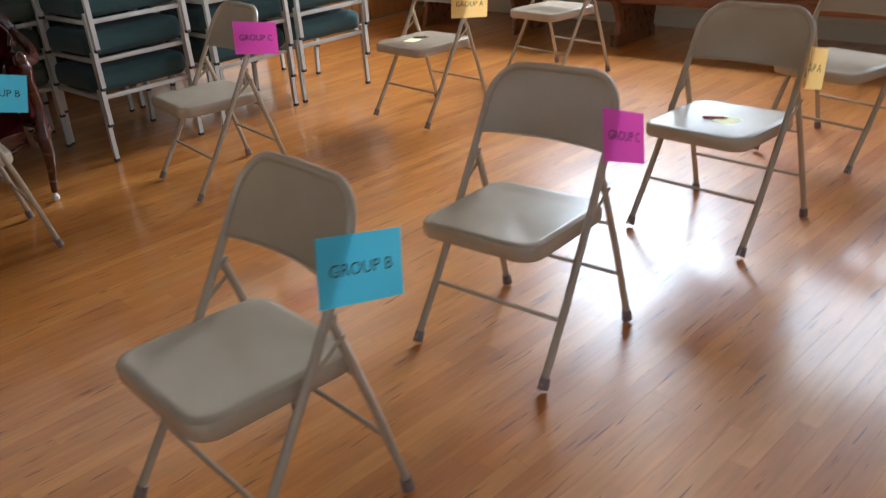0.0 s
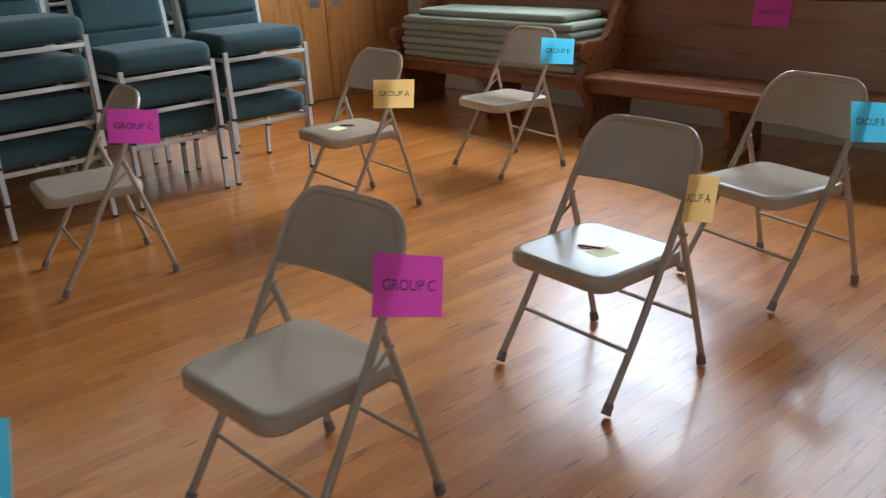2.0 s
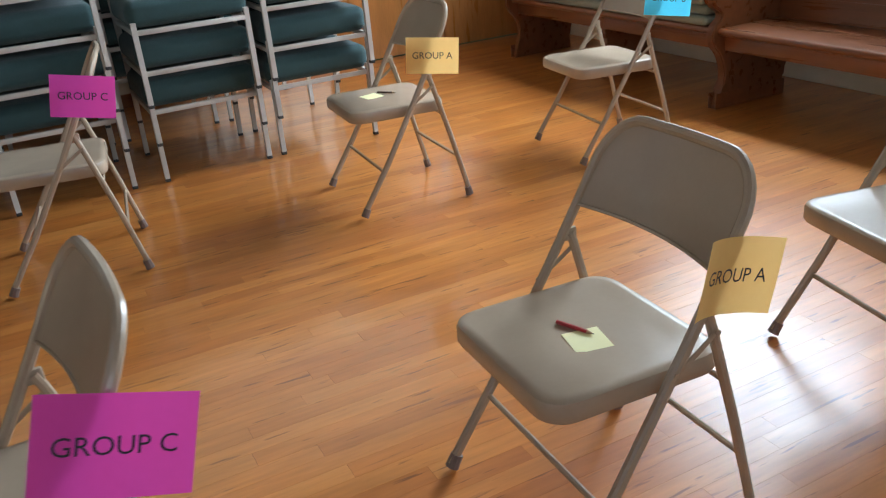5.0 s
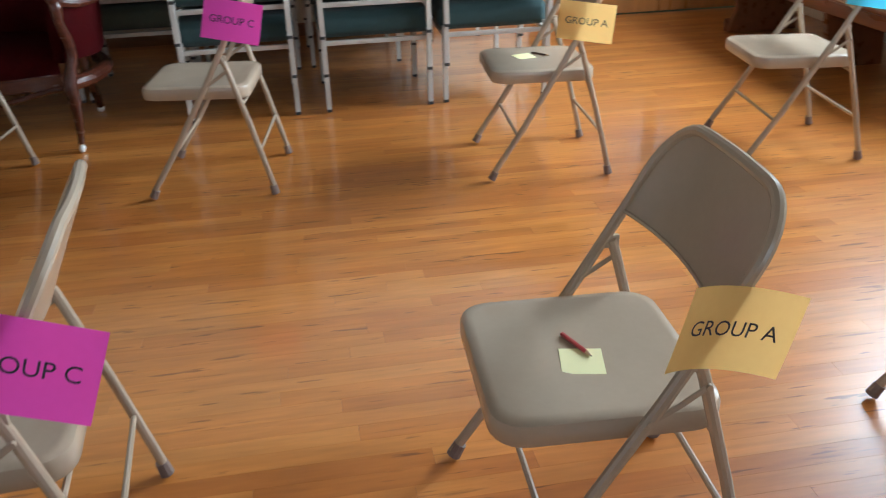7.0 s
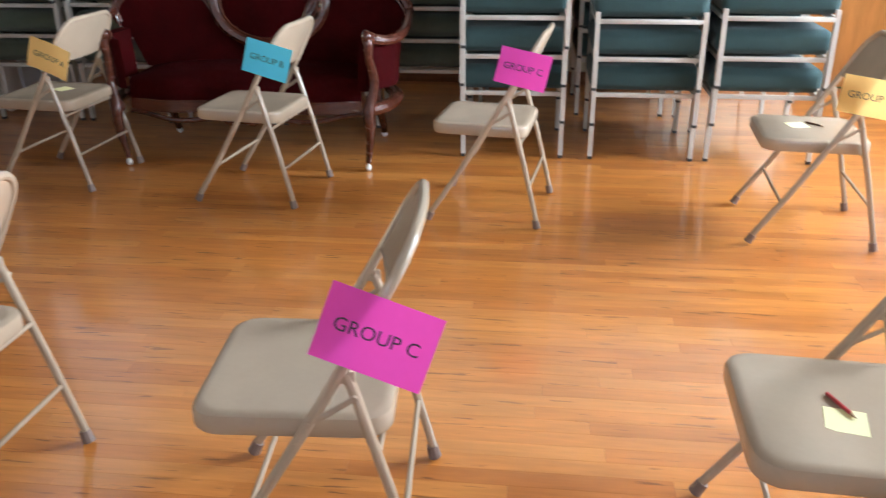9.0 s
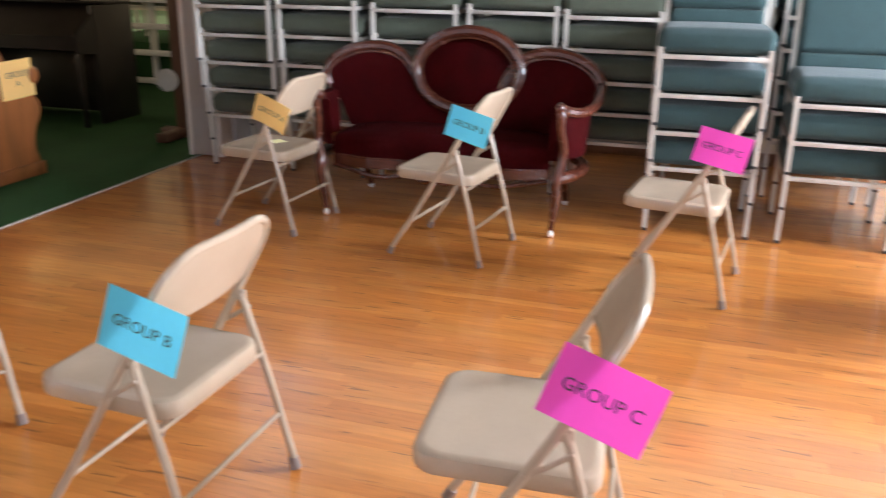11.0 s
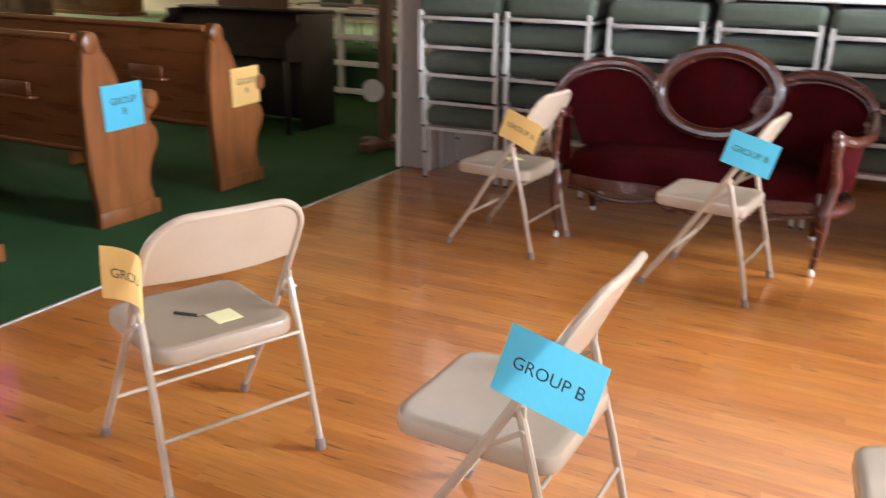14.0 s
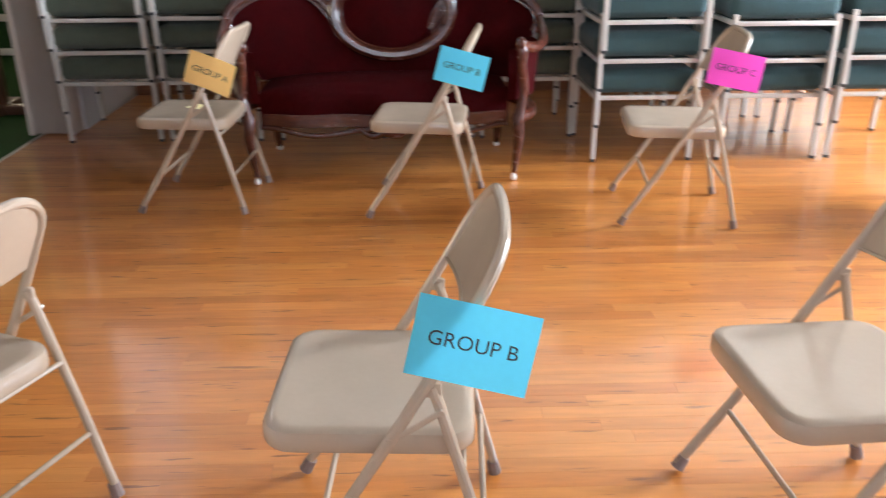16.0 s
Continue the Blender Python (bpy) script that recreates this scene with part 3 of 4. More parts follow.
# ---- folding chairs ----
def folding_chair():
    c = thing("folding_chair", "beige painted steel folding chair standing on the wood floor", "chair", group="folding chairs in rows")
    fx, rx, hy, r = -0.231, 0.231, 0.228, 0.0112
    # long back frame: front foot to back top, down the other side, drawing in upwards
    side = [(fx, -hy, 0.02), (fx + 0.607 * 0.2, -0.2255, 0.2), (fx + 0.607 * 0.45, -0.2215, 0.45), (0.131, -0.2175, 0.605), (0.162, -0.216, 0.663)]
    top = []
    rr = 0.10
    for k in range(9):
        a = math.pi / 2 * k / 8
        top.append((0.162 + rr * math.sin(a) * 0.58, -0.216 + rr * (1 - math.cos(a)), 0.663 + rr * math.sin(a)))
    arc = [(top[-1][0] + 0.005 * (1 - (y / 0.116) ** 2), y, 0.763) for y in (-0.08, -0.04, 0, 0.04, 0.08)]
    path = side + top[1:] + arc + [(x, -y, z) for x, y, z in (side + top[1:])[::-1]]
    tube_part("back_frame", path, r, M["chair"], c, seg=10)
    # dished back panel between the uprights
    bm = bmesh.new()
    nu, nv, grid = 12, 6, []
    for thick in (0.0, 0.005):
        g = []
        for j in range(nv + 1):
            z = 0.581 + (0.760 - 0.581) * j / nv
            half = 0.212 if z < 0.663 else 0.112 + 0.100 * math.sqrt(max(0, 1 - ((z - 0.663) / 0.10) ** 2))
            x0 = (0.115 + (z - 0.581) * 0.57) if z < 0.663 else (0.162 + (z - 0.663) * 0.58)
            row = []
            for i in range(nu + 1):
                u = -1 + 2 * i / nu
                row.append(bm.verts.new((x0 + 0.032 * (1 - u * u) * (1 - 0.62 * j / nv) + thick, half * u, z)))
            g.append(row)
        grid.append(g)
    for s, g in enumerate(grid):
        for j in range(nv):
            for i in range(nu):
                bm.faces.new((g[j][i], g[j][i + 1], g[j + 1][i + 1], g[j + 1][i]))
    for j in range(nv):
        for i in (0, nu):
            bm.faces.new((grid[0][j][i], grid[0][j + 1][i], grid[1][j + 1][i], grid[1][j][i]))
    for i in range(nu):
        for j in (0, nv):
            bm.faces.new((grid[0][j][i], grid[0][j][i + 1], grid[1][j][i + 1], grid[1][j][i]))
    part("back_panel", bm, M["chair"], c)
    tube_part("panel_hem", [(0.115 + 0.032 * (1 - u * u), 0.210 * u, 0.581) for u in [k / 8 - 1 for k in range(17)]], 0.004, M["chair"], c, seg=6)
    # pan seat with rolled skirt
    bm = bmesh.new()
    out = rounded(-0.222, -0.200, 0.172, 0.200, 0.058, 6)
    rings = []
    for dz, ins in ((-0.046, 0.004), (-0.040, 0.0), (-0.014, 0.0), (-0.005, 0.004), (0.0, 0.013), (0.0, 0.03), (-0.004, 0.075)):
        ring = []
        for x, y in out:
            cx, cy = -0.025, 0.0
            d = Vector((x - cx, y - cy))
            f = 1 - ins / d.length
            px, py = cx + d.x * f, cy + d.y * f
            ring.append(bm.verts.new((px, py, 0.416 + dz - 0.03 * (px + 0.2) * 0.35)))
        rings.append(ring)
    n = len(out)
    for a, b in zip(rings, rings[1:]):
        for k in range(n):
            bm.faces.new((a[k], a[(k + 1) % n], b[(k + 1) % n], b[k]))
    bm.faces.new(rings[-1])
    part("seat", bm, M["chair"], c)
    foot_bm = tube(bmesh.new(), [(0, 0, 0), (0, 0, 0.012), (0, 0, 0.034)], lambda t: 0.0165 - 0.002 * t, seg=10)
    foot = part("rubber_foot", foot_bm, M["rubber"], c, "dark brown rubber foot")
    spots = [(fx, -hy, 0.617), (fx, hy, 0.617), (rx, -hy, -0.25), (rx, hy, -0.25)]
    for k, (x, y, lean) in enumerate(spots):
        m = Matrix.Translation((x, y, 0)) @ Matrix.Shear("XY", 4, (0, 0)) @ pose(0, 0, 0, 0, math.degrees(math.atan(lean)) * 0.9, 0)
        m.translation.z = 0.010 if lean > 0 else 0.005
        if k == 0:
            foot.matrix_basis = m
        else:
            again(foot, m)
    for s in (-1, 1):
        y = s * 0.222
        tube_part("rear_leg", [(rx, s * hy, 0.02), (0.168, y, 0.27), (0.106, s * 0.2165, 0.49), (0.095, s * 0.215, 0.520)], 0.0105, M["chair"], c, seg=10)
        tube_part("hinge_link", [(0.020, s * 0.2275, 0.418), (0.065, s * 0.2295, 0.446), (0.112, s * 0.2275, 0.478)], 0.006, M["chair"], c, seg=8, flat=0.5)
        rivet = None
        for x, z in ((0.020, 0.418), (0.110, 0.477), (-0.008, 0.372)):
            if rivet is None:
                rivet = tube_part("rivet", [(x, s * 0.220, z), (x, s * 0.2335, z)], 0.0055, M["chair"], c, seg=8)
            else:
                again(rivet, pose(x - 0.020, 0, z - 0.418))
        box_part("pivot_bracket", (0.078, s * 0.216 - 0.006, 0.50), (0.112, s * 0.216 + 0.006, 0.530), M["chair"], c, 0.005)
    tube_part("front_crossbar", [(fx + 0.607 * 0.172, -hy, 0.172), (fx + 0.607 * 0.172, hy, 0.172)], 0.0065, M["chair"], c, seg=8)
    tube_part("rear_crossbar", [(0.192, -hy + 0.002, 0.175), (0.192, hy - 0.002, 0.175)], 0.0065, M["chair"], c, seg=8)
    tube_part("seat_bar", [(0.150, -0.215, 0.352), (0.150, 0.215, 0.352)], 0.006, M["chair"], c, seg=8)
    return c


CHAIRS = {  # name: centre of the feet, heading (the chair faces -x at 0)
    "A1": (-1.654, -0.176, -22.8), "B1": (-0.700, -0.217, -2.3), "C1": (0.233, -0.212, 4.4), "A2": (1.294, -0.280, -2.3), "B2": (2.274, -0.310, -12.0),
    "A3": (-1.640, 2.110, -4.0), "B3": (-0.607, 1.990, -6.7), "C3": (0.475, 1.860, -7.0), "A4": (1.773, 1.740, -4.0), "B4": (2.820, 1.660, -7.4),
}
TALL = 1.03
first_chair = None
for key, (x, y, rz) in CHAIRS.items():
    m = pose(x, y, 0.0025, 0, 0, rz)
    if y > 1:   # the far row is of a slightly taller make
        m = m @ Matrix.Diagonal((1.02, 1.0, TALL, 1))
    if first_chair is None:
        first_chair = folding_chair()
        first_chair.matrix_basis = m
    else:
        copy_thing(first_chair, m)


# ---- paper cards ----
def text_mesh(body, size):
    cu = bpy.data.curves.new("lettering", "FONT")
    cu.body, cu.size, cu.align_x, cu.align_y = body, size, "CENTER", "CENTER"
    cu.space_line, cu.resolution_u = 1.1, 3
    ob = new("lettering", cu)
    me = bpy.data.meshes.new_from_object(ob.evaluated_get(bpy.context.evaluated_depsgraph_get()))
    bpy.data.objects.remove(ob)
    me.materials.append(M["ink"])
    return me


TEXTS = {}


def card(letter, m, where, w=0.205, h=0.14, curl=0.0, two_lines=False, grp="group cards on chairs", size=0.0362):
    """A paper card, face towards local +z, top towards +y; curl bends the ends away."""
    colour, word = {"A": ("gold", "golden yellow"), "B": ("blue", "bright blue"), "C": ("pink", "bright pink")}[letter]
    c = thing("paper_card", f"{word} paper card reading GROUP {letter} {where}", "card", m, group=grp)

    def roll(u):
        if not curl:
            return u, 0.0
        rad = (w / 2) ** 2 / (2 * curl)
        return rad * math.sin(u / rad), rad * (math.cos(u / rad) - 1)

    bm, n = bmesh.new(), 14
    rows = [[bm.verts.new((roll(w * (k / n - 0.5))[0], h * (j / 4 - 0.5), roll(w * (k / n - 0.5))[1] - (0.004 * (j / 4 - 0.5) ** 2 if curl else 0))) for k in range(n + 1)] for j in range(5)]
    for a, b in zip(rows, rows[1:]):
        for k in range(n):
            bm.faces.new((a[k], a[k + 1], b[k + 1], b[k]))
    part("sheet", bm, M[colour], c)
    key = (letter, two_lines, size, curl)
    if key not in TEXTS:
        full = text_mesh("GROUP\n" + letter if two_lines else "GROUP " + letter, size)
        single = text_mesh(letter, size)
        span = max(v.co.x for v in single.vertices) - min(v.co.x for v in single.vertices)
        edge = max(v.co.x for v in full.vertices) - span - 0.002
        TEXTS[key] = []
        for last in (False, True):
            bm = bmesh.new()
            bm.from_mesh(full)
            away = [v for v in bm.verts if ((v.co.y < 0) if two_lines else (v.co.x > edge)) != last]
            bmesh.ops.delete(bm, geom=away, context="VERTS")
            for v in bm.verts:
                v.co.x, v.co.z = roll(v.co.x)[0] * 1.004, roll(v.co.x)[1] + 0.0011
            me = bpy.data.meshes.new("lettering")
            bm.to_mesh(me)
            bm.free()
            me.materials.append(M["ink"])
            TEXTS[key].append(me)
    for name, me in zip(("word", "letter"), TEXTS[key]):
        t = new(name, me)
        t.parent = c
        t["label"] = "black printed capitals"
    return c


def chair_card(key, letter, z, tilt, turn=0.0, slide=0.0, curl=0.0, lean=0.0):
    x, y, rz = CHAIRS[key]
    tx = -0.231 + 0.607 * z + slide
    m = pose(x, y, 0, 0, 0, rz) @ pose(tx, -0.2500 - curl * 0.3, z, 90 - lean, 0, 0) @ pose(0, 0, 0, 0, turn, 0) @ pose(0, 0, 0, 0, 0, -tilt)
    return card(letter, m, "on a folding chair", curl=curl)


chair_card("A1", "A", 0.615, 4, 7, 0.012, -0.042)
chair_card("B1", "B", 0.622, 12.5, 0, 0.018, 0, 11)
chair_card("C1", "C", 0.618, 20, 0, 0.014, 0, 14)
chair_card("A2", "A", 0.592, 15, 8, -0.006, -0.022)
chair_card("B2", "B", 0.642, 10, 0, 0.01, 0, 14)
chair_card("A3", "A", 0.635, 20, -4, 0.0, -0.012)
chair_card("B3", "B", 0.668, 14, 0, 0.0, 0, 6)
chair_card("C3", "C", 0.674, 11, 0, -0.018, 0, 16)
chair_card("A4", "A", 0.613, 5, -22, -0.03)
chair_card("B4", "B", 0.684, 9, -14, -0.006, 0, 6)


def note(x, y, rz, z=0.4118):
    n = thing("sticky_note", "square pale yellow sticky note lying on a chair seat", "note", pose(x, y, z, 0, 0, rz), group="sticky notes on chair seats")
    bm = bmesh.new()
    a = [bm.verts.new((0.038 * u, 0.038 * v, 0.0012 + 0.002 * max(0, v) * abs(u))) for u, v in ((-1, -1), (1, -1), (1, 1), (-1, 1))]
    b = [bm.verts.new((q.co.x, q.co.y, 0)) for q in a]
    bm.faces.new(a), bm.faces.new(b[::-1])
    for k in range(4):
        bm.faces.new((a[k], a[(k + 1) % 4], b[(k + 1) % 4], b[k]))
    part("sheet", bm, M["note"], n)


def pencil(x, y, rz, material, word, length=0.088, z=0.4120):
    p = thing("pencil", f"short {word} pencil lying on a chair seat", "pencil", pose(x, y, z + 0.0055, 0, 0, rz), group="pencils on chair seats")
    h = length / 2
    tube_part("shaft", [(-h, 0, 0), (h - 0.016, 0, 0)], 0.0042, material, p, seg=6)
    tube_part("sharpened_cone", [(h - 0.016, 0, 0), (h - 0.003, 0, 0)], lambda t: 0.0042 - 0.0030 * t, M["raw"], p, seg=8)
    tube_part("lead", [(h - 0.003, 0, 0), (h, 0, 0)], lambda t: 0.0012 - 0.0009 * t, M["ink"], p, seg=6)


note(1.261, -0.313, -12), pencil(1.266, -0.267, -70, M["red"], "red")
note(-1.597, -0.156, 70), pencil(-1.683, -0.203, 12, M["dark_pencil"], "dark")
note(1.718, 1.789, 12, 0.4242), pencil(1.788, 1.793, -52, M["brown"], "brown", z=0.4244)
note(-1.656, 2.170, 62, 0.4242)


# ---- stacked upholstered chairs ----
def church_chair(fabric, word):
    c = thing("stacking_chair", f"{word} upholstered stacking chair with off-white steel frame", "chair", group="stacked upholstered chairs")
    hw = 0.257
    q = 0.0115
    leg = tube_part("front_leg", [(-hw, -0.012, 0.012), (-hw, -0.012, 0.385)], q, M["frame"], c, square=True)
    again(leg, pose(2 * hw, 0, 0))
    rear = [(-hw, 0.535, 0.012), (-hw, 0.505, 0.36), (-hw, 0.535, 0.60), (-hw, 0.590, 0.85)]
    rl = tube_part("rear_leg", rear, q, M["frame"], c, square=True)
    again(rl, pose(2 * hw, 0, 0))
    box_part("front_rail", (-hw + q, -0.023, 0.330), (hw - q, -0.001, 0.352), M["frame"], c, 0.002)
    box_part("rear_rail", (-hw + q, 0.495, 0.335), (hw - q, 0.517, 0.357), M["frame"], c, 0.002)
    sr = box_part("side_rail", (-hw - 0.010, 0.001, 0.330), (-hw + 0.010, 0.495, 0.352), M["frame"], c, 0.002)
    again(sr, pose(2 * hw, 0, 0))
    box_part("top_rail", (-hw + q, 0.578, 0.822), (hw - q, 0.598, 0.842), M["frame"], c, 0.002)
    part("seat", pad(bmesh.new(), -0.278, 0.278, 0.004, 0.50, 0.356, 0.478, 0.012, 0.045), fabric, c)
    bm = pad(bmesh.new(), -0.245, 0.245, -0.035, 0.035, 0.0, 0.33, 0.006, 0.032, 8, 4, 8)
    bmesh.ops.transform(bm, matrix=pose(0, 0.515, 0.545, -12), verts=bm.verts)
    part("backrest", bm, fabric, c)
    bm = pad(bmesh.new(), -0.235, 0.235, -0.022, 0.022, 0.0, 0.085, 0.003, 0.02, 6, 3, 3)
    bmesh.ops.transform(bm, matrix=pose(0, 0.505, 0.462, -9), verts=bm.verts)
    part("lumbar_strip", bm, fabric, c)
    cap = box_part("foot_cap", (-0.0125, -0.0125, 0), (0.0125, 0.0125, 0.016), M["cap"], c, 0.002, "black plastic cap")
    cap.matrix_basis = pose(-hw, -0.012, 0)
    for x, y in ((hw, -0.012), (-hw, 0.5355), (hw, 0.5355)):
        again(cap, pose(x, y, 0))
    return c


STACKS = [  # x, y of the front legs, turn, chairs, pitch
    (0.535, 2.635, 1.5, 4, 0.195), (1.200, 2.640, 0.5, 3, 0.188), (1.800, 2.650, -1.0, 3, 0.197),
    (-2.405, 3.150, 1.0, 5, 0.180), (-1.825, 3.150, -1.5, 5, 0.183), (-1.185, 3.160, 2.0, 5, 0.182), (-0.590, 3.160, -1.0, 5, 0.184), (-0.020, 3.150, 0.5, 5, 0.181),
    (0.560, 3.540, -0.5, 6, 0.186), (1.155, 3.560, 1.0, 6, 0.184), (1.760, 3.550, 0.3, 6, 0.186),
]
bases = {}
rng = random.Random(4)
for x, y, turn, count, pitch in STACKS:
    tone = "sagegreen" if x < 0.3 else "teal"
    for k in range(count):
        m = pose(x + rng.uniform(-0.004, 0.004), y - 0.027 * k, pitch * k + (0.003 if k == 0 else 0), 0, 0, turn + rng.uniform(-0.4, 0.4))
        if tone not in bases:
            bases[tone] = church_chair(M[tone], "teal" if tone == "teal" else "grey-green")
            bases[tone].matrix_basis = m
        else:
            copy_thing(bases[tone], m)
for k in range(5):   # choir seats behind the rail
    copy_thing(bases["sagegreen"], pose(-6.05 + 0.60 * k, 6.75, 0.453, 0, 0, 0))

board = thing("folded_table", "white folding table lying flat on stacked chairs", "table", pose(-0.55, 3.27, 1.235, 1.2, 0, 0.5))
box_part("tabletop", (-0.95, -0.20, 0.0), (0.90, 0.32, 0.038), M["ivory"], board, 0.012)


# ---- Victorian settee ----
def settee():
    s = thing("settee", "Victorian burgundy velvet settee with carved mahogany frame", "settee", pose(-0.808, 2.30, 0.0, 0, 0, 1.0))
    # seat: serpentine front
    front = []
    for k in range(25):
        u = -1 + k / 12
        front.append((0.60 * u, 0.012 + 0.05 * u * u - 0.018 * math.cos(3 * math.pi * u) * (1 - 0.6 * u * u)))
    bm = bmesh.new()
    nv, rows = 14, []
    prof = [(0.0, 0.0, 0.33), (0.0, -0.004, 0.365), (0.0, -0.004, 0.40), (0.0, 0.006, 0.428), (0.0, 0.026, 0.446)]
    for k, (x, y) in enumerate(front):
        u = x / 0.60
        col = [(x, y + d, z + 0.012 * (1 - u * u) * (z > 0.42)) for _, d, z in prof]
        for j in range(1, nv + 1):
            v = j / nv
            col.append((x, y + 0.026 + (0.50 - y) * v, 0.446 + 0.012 * (1 - u * u) + 0.038 * math.sin(math.pi * min(1, 0.15 + v * 0.85)) * (1 - u ** 4)))
        rows.append([bm.verts.new(c2) for c2 in col])
    for a, b in zip(rows, rows[1:]):
        for j in range(len(a) - 1):
            bm.faces.new((a[j], a[j + 1], b[j + 1], b[j]))
    part("seat", bm, M["velvet"], s)
    part("apron", slab(bmesh.new(), [(x, y - 0.012) for x, y in front] + [(x, y + 0.022) for x, y in front[::-1]], "z", 0.282, 0.345, 0.008), M["mahog"], s)
    tube_part("apron_bead", smooth_path([(x, y - 0.014, 0.262 + 0.018 * math.cos(2 * math.pi * x / 0.6)) for x, y in front], 2), 0.013, M["mahog"], s)
    tube_part("carved_drop", smooth_path([(-0.13, -0.005, 0.28), (-0.06, -0.012, 0.245), (0, -0.015, 0.262), (0.06, -0.012, 0.245), (0.13, -0.005, 0.28)], 5), lambda t: 0.008 + 0.012 * math.sin(math.pi * t), M["mahog"], s)

    def lean(x, z):
        """Depth of the back at a height: leaning, wings wrapping forward."""
        return 0.44 + 0.16 * (z - 0.45) - 0.16 * max(0, abs(x) - 0.42) ** 1.2

    def back_curve(pts, n=6, closed=False, dy=0.0):
        return [(p[0], lean(p[0], p[1]) + dy, p[1]) for p in [(q.x, q.y) for q in smooth_path([(x, z, 0) for x, z in pts], n, closed)]]

    wing = [(0.235, 0.680), (0.262, 0.750), (0.33, 0.832), (0.42, 0.876), (0.54, 0.886), (0.66, 0.862), (0.755, 0.808), (0.795, 0.735), (0.772, 0.665)]
    for sx in (-1, 1):
        w = [(sx * x, z) for x, z in wing]
        tube_part("wing_rail", back_curve(w, 6), lambda t: 0.024 + 0.008 * math.sin(math.pi * t), M["mahog"], s, seg=10)
        tube_part("wing_bead", back_curve([(sx * (abs(x) * 0.955 + 0.022), z - 0.028) for x, z in w], 6, False, -0.022), 0.007, M["mahog"], s, seg=8)
        # upholstered wing back
        edge = [(p[0], p[2]) for p in back_curve(w, 4)]
        poly = edge + [(sx * 0.70, 0.58), (sx * 0.64, 0.44), (0.0, 0.44), (0.0, 0.60), (sx * 0.15, 0.615)]
        bm = bmesh.new()
        slab(bm, poly if sx > 0 else poly[::-1], "y", 0.0, 0.05, 0)
        bmesh.ops.triangulate(bm, faces=[f for f in bm.faces if len(f.verts) > 4])
        bmesh.ops.subdivide_edges(bm, edges=[e for e in bm.edges if e.calc_length() > 0.08], cuts=2, use_grid_fill=True)
        for v in bm.verts:
            d = (v.co.x - sx * 0.45) ** 2 / 0.16 + (v.co.z - 0.66) ** 2 / 0.09
            v.co.y += lean(v.co.x, v.co.z) - (0.03 * max(0, 1 - d) if v.co.y < 0.02 else 0)
        part("wing_upholstery", bm, M["velvet"], s)
        # arm: from the wing down and forward to a scrolled front post and cabriole leg
        arm = [(0.795, lean(0.795, 0.74), 0.74), (0.800, 0.30, 0.68), (0.775, 0.19, 0.645), (0.725, 0.10, 0.640), (0.672, 0.040, 0.655), (0.650, 0.012, 0.668)]
        tube_part("arm_rail", smooth_path([(sx * x, y, z) for x, y, z in arm], 6), lambda t: 0.022 + 0.008 * t, M["mahog"], s)
        post = [(0.648, 0.000, 0.672), (0.658, -0.014, 0.63), (0.655, -0.006, 0.575), (0.668, 0.014, 0.50), (0.672, 0.018, 0.43), (0.656, 0.002, 0.36), (0.646, -0.014, 0.305),
                (0.650, -0.014, 0.245), (0.646, -0.004, 0.165), (0.637, 0.006, 0.085), (0.632, 0.006, 0.045)]
        prof = [0.027, 0.025, 0.020, 0.024, 0.022, 0.027, 0.031, 0.027, 0.021, 0.016, 0.014]
        leg = tube_part("cabriole_leg", smooth_path([(sx * x, y, z) for x, y, z in post], 5), lambda t: prof[min(10, int(t * 10))] + (prof[min(10, int(t * 10) + 1)] - prof[min(10, int(t * 10))]) * (t * 10 - int(t * 10)), M["mahog"], s, seg=12)
        bm = bmesh.new()
        bmesh.ops.create_uvsphere(bm, u_segments=12, v_segments=8, radius=0.019)
        bmesh.ops.transform(bm, matrix=Matrix.Translation((sx * 0.632, 0.006, 0.0195)) @ Matrix.Diagonal((0.8, 1, 1, 1)), verts=bm.verts)
        part("caster", bm, M["porcelain"], s, "white porcelain caster")
        bm = bmesh.new()
        bmesh.ops.create_uvsphere(bm, u_segments=14, v_segments=10, radius=0.034)
        bmesh.ops.transform(bm, matrix=Matrix.Translation((sx * 0.650, -0.008, 0.672)) @ Matrix.Diagonal((0.8, 0.9, 1, 1)), verts=bm.verts)
        part("arm_scroll", bm, M["mahog"], s)
        # side panel under the arm
        bm = bmesh.new()
        pts = smooth_path([(sx * 0.63, 0.03, 0.40), (sx * 0.70, 0.12, 0.40), (sx * 0.75, 0.22, 0.40), (sx * 0.74, 0.40, 0.40)], 4)
        a = [bm.verts.new(p + Vector((0, 0, 0))) for p in pts]
        b = [bm.verts.new(p + Vector((sx * 0.02, 0, 0.245))) for p in pts]
        a2 = [bm.verts.new(p + Vector((-sx * 0.04, 0.0, 0))) for p in pts]
        b2 = [bm.verts.new(p + Vector((-sx * 0.03, 0.0, 0.240))) for p in pts]
        for k in range(len(pts) - 1):
            for u, v in ((a, b), (b, b2), (b2, a2), (a2, a)):
                bm.faces.new((u[k], u[k + 1], v[k + 1], v[k]))
        bm.faces.new((a[0], b[0], b2[0], a2[0])), bm.faces.new((a[-1], b[-1], b2[-1], a2[-1]))
        part("arm_upholstery", bm, M["velvet"], s)
        tube_part("side_rail", smooth_path([(sx * 0.645, 0.02, 0.31), (sx * 0.72, 0.15, 0.31), (sx * 0.74, 0.35, 0.31), (sx * 0.66, 0.55, 0.31)], 5), 0.032, M["mahog"], s)
